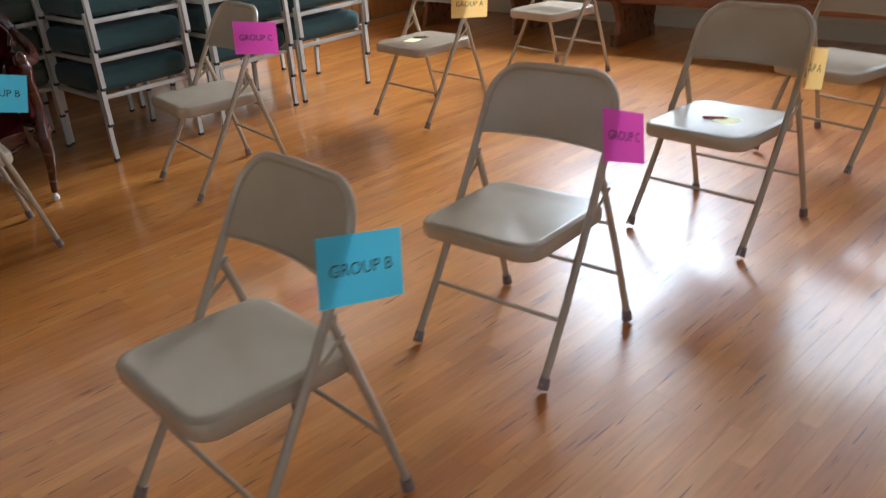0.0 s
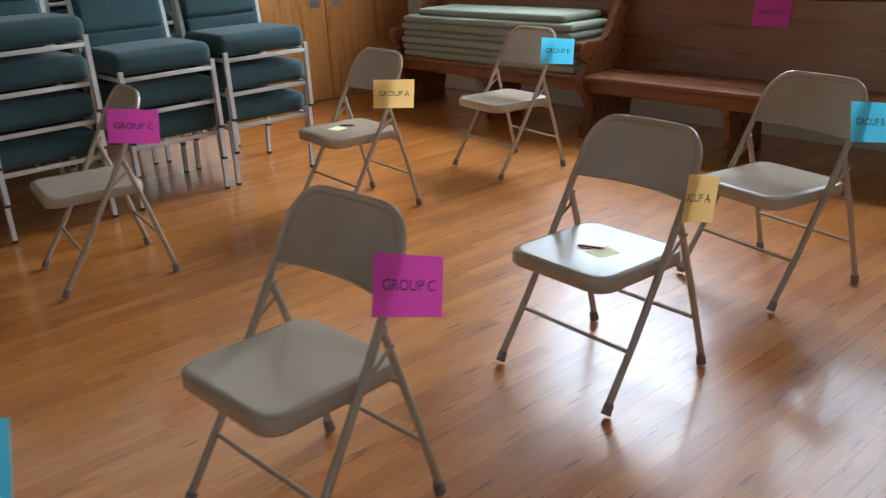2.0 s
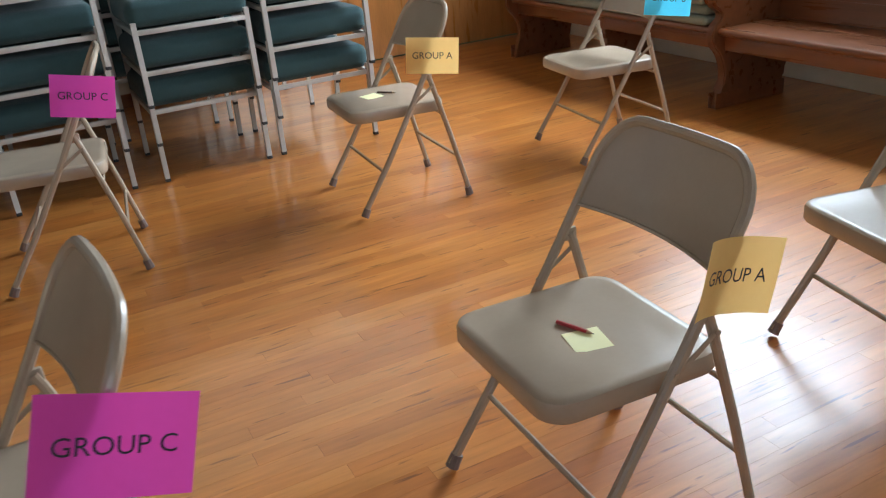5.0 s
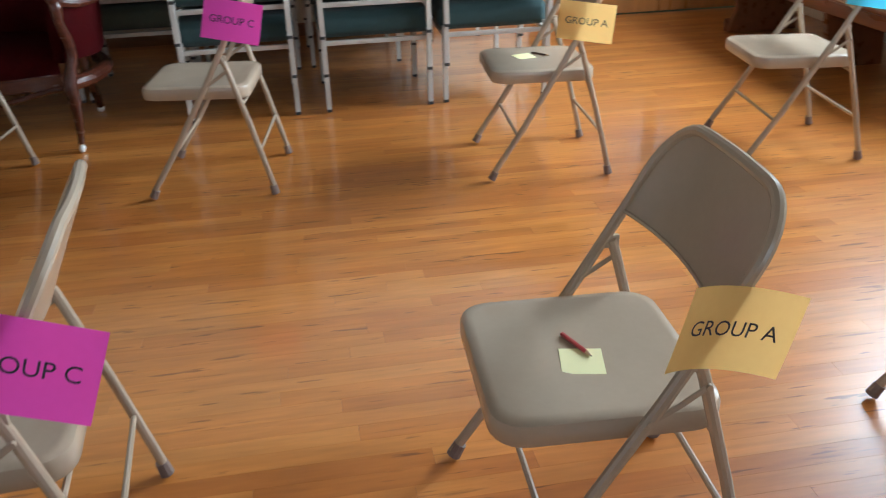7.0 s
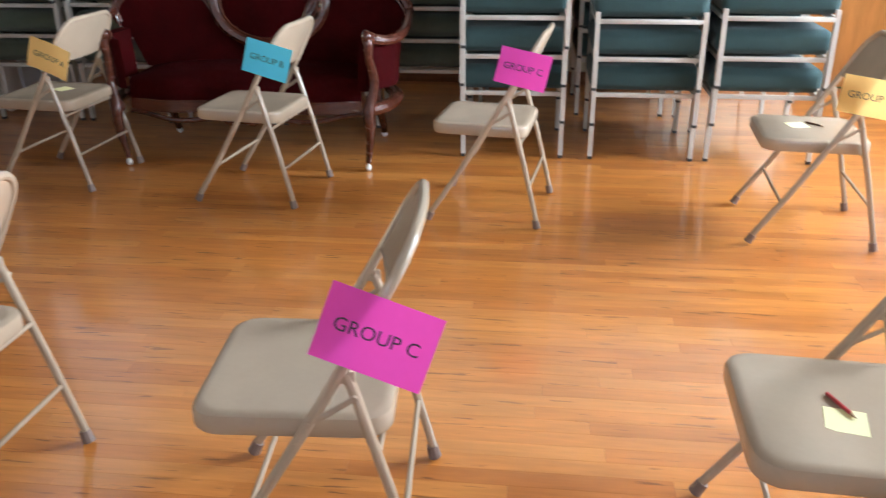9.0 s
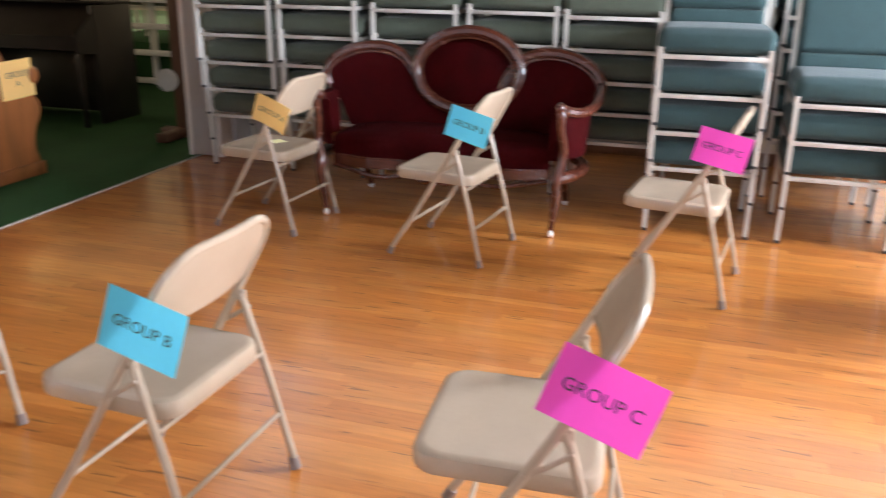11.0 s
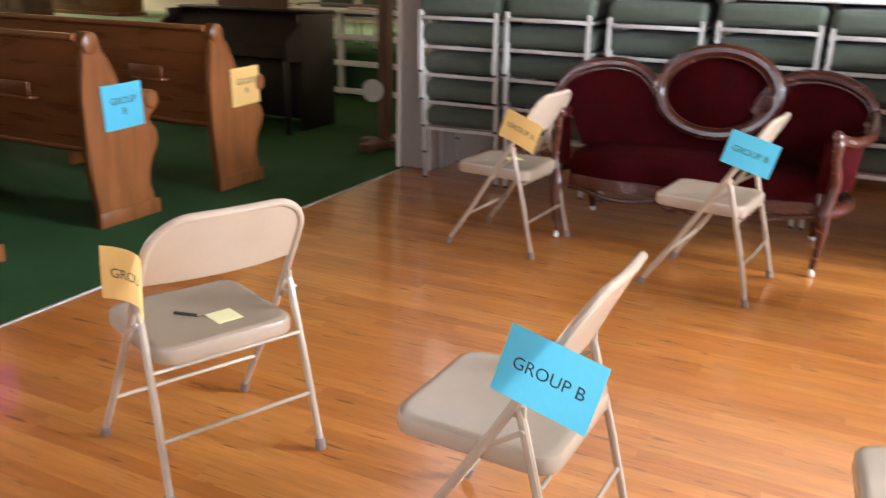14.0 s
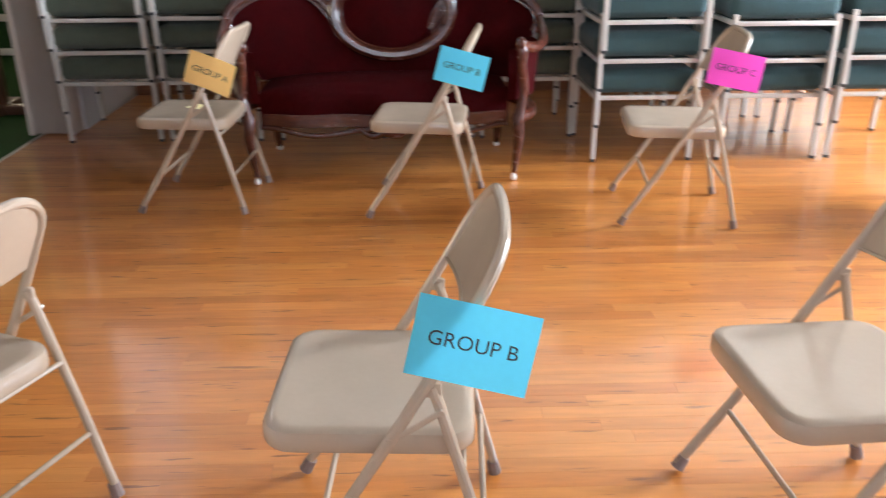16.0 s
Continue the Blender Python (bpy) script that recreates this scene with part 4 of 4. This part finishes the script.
        tube_part("rear_leg", smooth_path([(sx * 0.60, 0.52, 0.40), (sx * 0.60, 0.54, 0.22), (sx * 0.61, 0.60, 0.10), (sx * 0.61, 0.64, 0.035)], 4), lambda t: 0.028 - 0.010 * t, M["mahog"], s)
        bm = bmesh.new()
        bmesh.ops.create_uvsphere(bm, u_segments=10, v_segments=8, radius=0.018)
        bmesh.ops.transform(bm, matrix=Matrix.Translation((sx * 0.61, 0.642, 0.0185)), verts=bm.verts)
        part("caster", bm, M["porcelain"], s, "white porcelain caster")
    # oval medallion
    MX = 0.045
    oval = [(MX + 0.300 * math.cos(2 * math.pi * k / 24), 0.770 + 0.215 * math.sin(2 * math.pi * k / 24)) for k in range(24)]
    tube_part("medallion_rail", back_curve(oval, 2, True, -0.012), 0.036, M["mahog"], s, closed=True, seg=10)
    tube_part("medallion_bead", back_curve([(MX + (x - MX) * 0.875, 0.770 + (z - 0.770) * 0.85) for x, z in oval], 2, True, -0.036), 0.007, M["mahog"], s, closed=True, seg=8)
    bm = bmesh.new()
    rings = []
    for f in (1.0, 0.85, 0.65, 0.4, 0.2):
        rings.append([bm.verts.new((MX + (x - MX) * 0.95 * f, lean(x * f, 0.770 + (z - 0.770) * f) - 0.036 * (1 - f * f), 0.770 + (z - 0.770) * f)) for x, z in oval])
    tip = bm.verts.new((MX, lean(0, 0.770) - 0.037, 0.770))
    back = [bm.verts.new((MX + (x - MX) * 0.95, lean(x, z) + 0.04, z)) for x, z in oval]
    for a, b in zip([back] + rings, rings):
        for k in range(24):
            bm.faces.new((a[k], a[(k + 1) % 24], b[(k + 1) % 24], b[k]))
    for k in range(24):
        bm.faces.new((rings[-1][k], rings[-1][(k + 1) % 24], tip))
    bm.faces.new(back[::-1])
    part("medallion_upholstery", bm, M["velvet"], s)
    tube_part("carved_crest", back_curve([(MX + u, z) for u, z in ((-0.15, 0.962), (-0.08, 0.988), (0, 1.0), (0.08, 0.988), (0.15, 0.962))], 5, False, -0.02), lambda t: 0.010 + 0.012 * math.sin(math.pi * t), M["mahog"], s)
    tube_part("rear_rail", [(-0.62, 0.53, 0.33), (0.62, 0.53, 0.33)], 0.03, M["mahog"], s)


settee()


# ---- pews ----
def pew(m, length, top=1.03, label="", supports=(), racks=False, group="", ends=(True, True), wood="pew_end", board="pew_y"):
    """Runs along local +x from 0 to length and faces local -y; the seat's front edge is at y = 0."""
    p = thing("pew", label, "pew", m, group=group)
    k = top / 1.03
    prof = [(0.03, 0.0), (0.055, 0.10), (0.075, 0.20), (0.045, 0.31), (0.0, 0.37), (-0.02, 0.43), (-0.005, 0.49), (0.035, 0.53), (0.03, 0.565), (-0.015, 0.60), (-0.03, 0.655), (0.0, 0.70),
            (0.06, 0.715), (0.17, 0.715), (0.24, 0.735), (0.285, 0.79), (0.335, 0.89), (0.375, 0.955), (0.395, 1.005), (0.44, 1.035), (0.495, 1.02), (0.52, 0.975), (0.515, 0.93), (0.545, 0.70),
            (0.545, 0.40), (0.52, 0.20), (0.50, 0.10), (0.51, 0.0)]
    prof = [(y, z * k) for y, z in prof]
    curve = [(v.x, v.y) for v in smooth_path([(y, z, 0) for y, z in prof[1:-1]], 3)]
    poly = [prof[0]] + curve + [prof[-1]]
    for side, on in enumerate(ends):
        if not on:
            continue
        x0, x1 = ((-0.045, 0.0), (length, length + 0.045))[side]
        e = part("pew_end", slab(bmesh.new(), poly, "x", x0, x1, 0.007), M[wood], p)
        out, inn = (x0, x1) if side == 0 else (x1, x0)
        way = -1 if side == 0 else 1
        tube_part("scroll_head", [(inn - way * 0.012, 0.462, 0.985 * k), (inn, 0.462, 0.985 * k), (out + way * 0.010, 0.462, 0.985 * k), (out + way * 0.018, 0.462, 0.985 * k)], lambda t: 0.057 if t < 0.8 else 0.045, M[wood], e, seg=20)
        tube_part("arm_scroll", [(inn - way * 0.012, 0.022, 0.655 * k), (inn, 0.022, 0.655 * k), (out + way * 0.010, 0.022, 0.655 * k), (out + way * 0.018, 0.022, 0.655 * k)], lambda t: 0.052 if t < 0.8 else 0.041, M[wood], e, seg=20)
        tube_part("edge_moulding", smooth_path([(out + way * 0.002, y, z * k) for y, z in ((0.07, 0.70), (0.17, 0.70), (0.245, 0.722), (0.295, 0.79), (0.345, 0.885), (0.385, 0.94))], 3), 0.008, M[wood], e, seg=8)
        box_part("plinth", (min(out, out + way * 0.012), 0.02, 0.0), (max(out, out + way * 0.012), 0.515, 0.085), M[wood], e, 0.005)
    part("seat", slab(bmesh.new(), rounded(0.012, 0.385, 0.46, 0.420, 0.016, 4), "x", 0.002, length - 0.002, 0), M[board], p)
    box_part("seat_apron", (0.002, 0.06, 0.305), (length - 0.002, 0.085, 0.384), M[board], p)
    a0, a1 = (0.455, 0.41), (0.475, top - 0.035)
    n = 4
    for j in range(n):
        z0, z1 = a0[1] + (a1[1] - a0[1]) * j / n, a0[1] + (a1[1] - a0[1]) * (j + 1) / n
        y0, y1 = 0.428 + 0.055 * (j / n), 0.428 + 0.055 * ((j + 1) / n)
        bm = slab(bmesh.new(), [(y0, z0 + 0.0004), (y0 + 0.024, z0 + 0.0004), (y1 + 0.024, z1 - 0.0004), (y1, z1 - 0.0004)], "x", 0.002, length - 0.002, 0.0018)
        part("back_board", bm, M[board], p)
    part("cap_rail", slab(bmesh.new(), rounded(0.465, top - 0.035, 0.535, top, 0.014, 4), "x", 0.002, length - 0.002, 0), M[board], p)
    for x in supports:
        part("support", slab(bmesh.new(), [(0.06, 0.0), (0.10, 0.14), (0.07, 0.30), (0.05, 0.384), (0.42, 0.384), (0.44, 0.20), (0.46, 0.0)], "x", x - 0.02, x + 0.02, 0.005), M[board], p)
    if racks:
        x = 0.30
        while x < length - 0.4:
            r = box_part("book_rack", (x, 0.515, 0.66), (x + 0.26, 0.585, 0.675), M[board], p, 0.003)
            box_part("rack_front", (x, 0.575, 0.675), (x + 0.26, 0.590, 0.75), M[wood], r, 0.003)
            c = box_part("card_holder", (x + 0.55, 0.515, 0.80), (x + 0.72, 0.545, 0.815), M[wood], p, 0.003)
            x += 1.15
    return p


# east wall pews face -x
pew(pose(3.59, 3.69, 0, 0, 0, -90), 1.90, 0.91, "dark oak pew with scrolled ends, stacked with cushions", (0.95,), group="pews along the wall", wood="pew", board="pew")
pew(pose(3.59, 1.735, 0, 0, 0, -90), 3.60, 0.91, "empty dark oak pew with scrolled ends against the wall", (1.0, 2.4), group="pews along the wall", wood="pew", board="pew")
# sanctuary pews face +y, their ends near the opening
for y in (0.622, 1.622, 2.557):
    pew(pose(-3.62, y, 0, 0, 0, 180) @ Matrix.Diagonal((1, 0.86, 1, 1)), 2.55, 1.0, "varnished oak pew with scrolled end and book racks on green carpet", (1.3,), True, "sanctuary pews")
pew(pose(-3.62, -0.36, 0, 0, 0, 180), 2.55, 1.0, "varnished oak pew with scrolled end and book racks on green carpet", (1.3,), True, "sanctuary pews")
for y, l in ((0.435, "C"), (1.40, "B"), (2.40, "A")):
    card(l, pose(-3.560, y, 0.625, 90, 0, 90) @ pose(0, 0, 0, 0, 0, 2), "hanging on a pew end", 0.27, 0.235, 0.006, True, "group cards on pews", 0.052)
card("C", pose(4.058, 0.725, 0.805, 90 - 10, 0, -90), "on a pew back", 0.23, 0.155, 0.0, False, "group cards on pews", 0.036)

# stacked long cushions
for k in range(7):
    dx, dy, dl = [(0, 0, 0), (0.018, 0.02, 0.03), (-0.014, 0.012, 0.01), (0.020, -0.012, 0.0), (-0.008, 0.016, 0.03), (0.014, -0.014, 0.06), (0.05, -0.14, 0.26)][k]
    cu = thing("pew_cushion", "long thin sage green pew cushion in a stack", "cushion", pose(3.60 + dx, 1.80 - dy * 0.3, 0.421 + 0.0525 * k, 0, 0, 0.6 * (k % 2) - 0.3), group="stacked pew cushions")
    part("pad", pad(bmesh.new(), 0.0, 0.40, 0.03 + dl * 0.3, 1.82 + dy - dl * 0.2, 0.0, 0.050, 0.006, 0.023, 5, 16, 3), M["sage"], cu)


# ---- sanctuary furniture ----
pn = thing("piano", "black upright digital piano on the green carpet", "piano", pose(-4.33, 4.08, 0.001))
box_part("side_panel", (-0.04, 0.0, 0.0), (0.0, 0.49, 0.965), M["piano"], pn)
box_part("side_panel", (-1.46, 0.0, 0.0), (-1.42, 0.49, 0.965), M["piano"], pn)
box_part("rear_panel", (-1.42, 0.44, 0.06), (-0.04, 0.48, 0.95), M["piano"], pn)
box_part("lower_panel", (-1.42, 0.22, 0.06), (-0.04, 0.25, 0.56), M["piano"], pn)
box_part("top_lid", (-1.47, 0.16, 0.966), (0.01, 0.50, 0.99), M["piano"], pn, 0.008)
part("key_cover", slab(bmesh.new(), [(-0.20, 0.62), (-0.20, 0.73), (0.16, 0.93), (0.20, 0.962), (0.22, 0.60)], "x", -1.418, -0.042, 0.008), M["piano"], pn)
ck = part("key_cheek", slab(bmesh.new(), [(-0.22, 0.60), (-0.22, 0.76), (0.0, 0.90), (0.0, 0.58)], "x", -0.039, 0.0, 0.006), M["piano"], pn)
again(ck, pose(-1.42, 0, 0))
fl = box_part("front_leg", (-0.035, -0.21, 0.0), (-0.005, -0.17, 0.60), M["piano"], pn)
again(fl, pose(-1.42, 0, 0))
part("music_desk", slab(bmesh.new(), [(-1.06, 0.992), (-0.29, 0.992), (-0.29, 1.15), (-0.36, 1.19), (-0.70, 1.215), (-1.0, 1.19), (-1.06, 1.15)], "y", 0.22, 0.24, 0.005), M["brown"], pn)

st = thing("wooden_stand", "tall dark brown wooden stand beside the opening", "stand", pose(-3.42, 3.90, 0.001))
box_part("post", (-0.045, -0.045, 0.07), (0.045, 0.045, 1.75), M["brown"], st, 0.006)
box_part("foot", (-0.05, -0.32, 0.0), (0.05, 0.22, 0.07), M["brown"], st, 0.012)
box_part("cross_foot", (-0.20, -0.05, 0.0), (0.20, 0.05, 0.06), M["brown"], st, 0.012)
fan = thing("electric_fan", "small white electric fan clamped to a wooden stand", "fan", pose(-3.47, 3.80, 0.45, 0, 0, 10) @ Matrix.Diagonal((0.74, 0.74, 0.74, 1)))
bm = bmesh.new()
for k in range(5):
    rr = 0.025 + 0.0225 * k
    tube(bm, [(rr * math.cos(2 * math.pi * j / 20), -0.03 - 0.012 * math.cos(k / 4 * 1.5), rr * math.sin(2 * math.pi * j / 20)) for j in range(20)], 0.0028, closed=True, seg=5)
for j in range(36):
    a = 2 * math.pi * j / 36
    tube(bm, [(0.02 * math.cos(a), -0.044, 0.02 * math.sin(a)), (0.115 * math.cos(a), -0.028, 0.115 * math.sin(a)), (0.115 * math.cos(a), 0.01, 0.115 * math.sin(a))], 0.002, seg=4)
part("cage", bm, M["ivory"], fan)
bm = bmesh.new()
for j in range(4):
    a = math.pi / 2 * j
    tube(bm, [(0.02 * math.cos(a), -0.012, 0.02 * math.sin(a)), (0.07 * math.cos(a), -0.010, 0.07 * math.sin(a)), (0.10 * math.cos(a + 0.2), -0.008, 0.10 * math.sin(a + 0.2))], lambda t: 0.014 + 0.016 * math.sin(3 * t), flat=0.2)
part("blades", bm, M["ivory"], fan)
tube_part("motor", [(0, 0.0, 0), (0, 0.02, 0), (0, 0.07, 0)], lambda t: 0.112 - 0.06 * t, M["ivory"], fan, seg=18)
tube_part("clamp_arm", smooth_path([(0, 0.04, 0), (0.03, 0.07, -0.03), (0.05, 0.085, -0.04)], 3), 0.012, M["ivory"], fan)

rail = thing("choir_rail", "white painted rail in front of the choir seats", "railing", pose(-6.40, 6.12, 0.001))
for z in (0.0, 0.30, 0.58):
    box_part("rail_bar", (0, 0.0, z + 0.02), (3.2, 0.05, z + 0.08), M["ivory"], rail, 0.006)
for k in range(7):
    box_part("post", (0.02 + 0.52 * k, 0.052, 0.0), (0.08 + 0.52 * k, 0.11, 0.88), M["ivory"], rail, 0.006)
box_part("top_shelf", (-0.02, -0.06, 0.882), (3.22, 0.26, 0.92), M["ivory"], rail, 0.008)
for k, (x, w, mm) in enumerate(((0.25, 0.20, "hymnal"), (0.62, 0.17, "ivory"), (1.22, 0.22, "hymnal"), (1.50, 0.20, "hymnal"), (1.86, 0.16, "hymnal"), (2.2, 0.2, "ivory"))):
    b = thing("hymnal", ("red" if mm == "hymnal" else "white") + " book lying on the white choir rail", "book", pose(-6.40 + x, 6.10 + 0.02 * (k % 3), 0.9215, 0, 0, 12 * (k % 3) - 8), group="books on the choir rail")
    box_part("cover", (0, 0, 0), (w, 0.14, 0.005), M[mm], b, 0.001), box_part("pages", (0.004, 0.004, 0.0052), (w - 0.004, 0.137, 0.024), M["ivory"], b, 0.001), box_part("cover", (0, 0, 0.0242), (w, 0.14, 0.029), M[mm], b, 0.001)


def cabinet(m, w, d, h, label, name="cabinet", material=None):
    c = thing(name, label, name.replace("_", " "), m)
    mm = material or M["pew_end"]
    box_part("body", (0, 0, 0.06), (w, d, h), mm, c, 0.006), box_part("plinth", (-0.03, -0.03, 0), (w + 0.03, d + 0.03, 0.058), mm, c, 0.008), box_part("top", (-0.04, -0.04, h + 0.001), (w + 0.04, d + 0.04, h + 0.045), mm, c, 0.01)
    for k in range(2):
        box_part("panel", (0.06 + k * w / 2, -0.012, 0.16), (w / 2 - 0.04 + k * w / 2, -0.001, h - 0.10), mm, c, 0.006)
        box_part("side_panel", (w + 0.001, 0.06 + k * d / 2, 0.16), (w + 0.012, d / 2 - 0.04 + k * d / 2, h - 0.10), mm, c, 0.006)


cabinet(pose(-13.5, 9.15, 0.451), 1.75, 0.6, 1.15, "brown wooden organ cabinet on the carpeted platform")
cabinet(pose(-14.6, 7.35, 0.451), 1.35, 0.55, 1.25, "dark brown wooden pulpit on the platform", "pulpit", M["brown"])
cabinet(pose(-12.4, 7.3, 0.451), 0.7, 0.5, 1.20, "dark brown wooden lectern on the platform", "lectern", M["brown"])
tb = thing("altar_table", "long dark wooden table under a white cloth on green carpet", "table", pose(-12.05, 5.66, 0.001, 0, 0, -86))
part("cloth", pad(bmesh.new(), 0.0, 0.56, -1.84, 0.02, 0.735, 0.775, 0.004, 0.012, 6, 10, 2), M["ivory"], tb, "white tablecloth")
box_part("tabletop", (0.02, -1.80, 0.695), (0.54, -0.02, 0.734), M["brown"], tb, 0.006)
for fy in (-1.76, -0.06):
    box_part("end_apron", (0.12, fy - 0.02, 0.50), (0.44, fy + 0.02, 0.694), M["brown"], tb, 0.004)
for fx in (0.04, 0.48):
    box_part("apron", (fx, -1.70, 0.48), (fx + 0.04, -0.12, 0.694), M["brown"], tb, 0.004)
lg = box_part("leg", (0.03, -1.79, 0), (0.11, -1.71, 0.694), M["brown"], tb, 0.008)
for x, y in ((0.42, 0), (0, 1.68), (0.42, 1.68)):
    again(lg, pose(x, y, 0))
st2 = thing("draped_stand", "small stand draped to the floor in white cloth", "stand", pose(-11.42, 5.38, 0.001, 0, 0, -20))
bm = bmesh.new()
rings = []
for z, k in ((0.0, 1.12), (0.30, 1.05), (0.62, 1.01), (0.80, 1.0), (0.83, 0.985), (0.84, 0.95)):
    rings.append([bm.verts.new((0.22 * k * math.cos(t) * (1 + 0.05 * (0.84 - z) * math.cos(9 * t)) * (1 + 0.16 * abs(math.sin(2 * t))), 0.22 * k * math.sin(t) * (1 + 0.05 * (0.84 - z) * math.cos(9 * t)) * (1 + 0.16 * abs(math.sin(2 * t))), z)) for t in [2 * math.pi * j / 48 for j in range(48)]])
for a, b in zip(rings, rings[1:]):
    for j in range(48):
        bm.faces.new((a[j], a[(j + 1) % 48], b[(j + 1) % 48], b[j]))
bm.faces.new(rings[-1])
part("cloth", bm, M["ivory"], st2, "white cloth hanging in folds")
bc = thing("armchair", "dark red upholstered chair beside the choir", "chair", pose(-8.6, 8.6, 0.451, 0, 0, 15))
part("seat", pad(bmesh.new(), -0.28, 0.28, -0.25, 0.25, 0.36, 0.48, 0.02, 0.04), M["velvet"], bc)
bm = pad(bmesh.new(), -0.28, 0.28, -0.05, 0.05, 0.0, 0.62, 0.01, 0.04)
bmesh.ops.transform(bm, matrix=pose(0, 0.28, 0.46, -10), verts=bm.verts)
part("backrest", bm, M["velvet"], bc)
lg = tube_part("leg", [(-0.24, -0.2, 0), (-0.24, -0.2, 0.37)], 0.022, M["mahog"], bc)
for x, y in ((0.48, 0), (0, 0.42), (0.48, 0.42)):
    again(lg, pose(x, y, 0))


# ---- strip floor ----
PW = 0.0572
flo = thing("floor", "varnished honey-coloured oak strip floor with dark streaks", "floor", kind="structure")
X0, X1 = CARPET_X + 0.004, EAST_X
sub = box_part("subfloor", (X0, SOUTH_Y, -0.06), (X1, NORTH_Y + 0.01, -0.0012), M["subfloor"], flo, 0)
LENS = [0.45, 0.62, 0.80, 1.00, 1.22, 1.50]
plank_mesh = {}


def plank_geo(length):
    g, t = 0.00004, 0.0002
    x, y = length / 2 - g, PW / 2 - g
    v = [(-x, -y, -0.001), (x, -y, -0.001), (x, y, -0.001), (-x, y, -0.001), (-x + t, -y + t, 0), (x - t, -y + t, 0), (x - t, y - t, 0), (-x + t, y - t, 0)]
    f = [(4, 5, 6, 7), (0, 1, 5, 4), (1, 2, 6, 5), (2, 3, 7, 6), (3, 0, 4, 7)]
    return v, f


rng = random.Random(11)
near, rest_v, rest_f = 0, [], []
rows = int((NORTH_Y - SOUTH_Y) / PW) + 1
for r in range(rows):
    y = SOUTH_Y + PW * (r + 0.5)
    x = X0 - rng.uniform(0, 0.9)
    while x < X1:
        ln = rng.choice(LENS)
        a, b = max(x, X0), min(x + ln, X1)
        if b - a > 0.02:
            close = -0.60 < y < 1.70 and a > -1.9 and b < 2.7 and abs(b - a - ln) < 1e-6 and near < 300
            if close:
                near += 1
                if ln not in plank_mesh:
                    v, f = plank_geo(ln)
                    me = bpy.data.meshes.new("plank")
                    me.from_pydata(v, [], f)
                    me.materials.append(M["plank"])
                    plank_mesh[ln] = me
                o = new("plank", plank_mesh[ln])
                o.parent, o.location = flo, ((a + b) / 2, y, rng.uniform(0, 0.00006))
            else:
                v, f = plank_geo(b - a)
                k, dz = len(rest_v), rng.uniform(0, 0.00006)
                rest_v += [((a + b) / 2 + p[0], y + p[1], p[2] + dz) for p in v]
                rest_f += [tuple(i + k for i in q) for q in f]
        x += ln
me = bpy.data.meshes.new("planks")
me.from_pydata(rest_v, [], rest_f)
me.materials.append(M["plank_far"])
rest = new("planks", me)
rest.parent = flo
tagged(rest, kind="stuff")
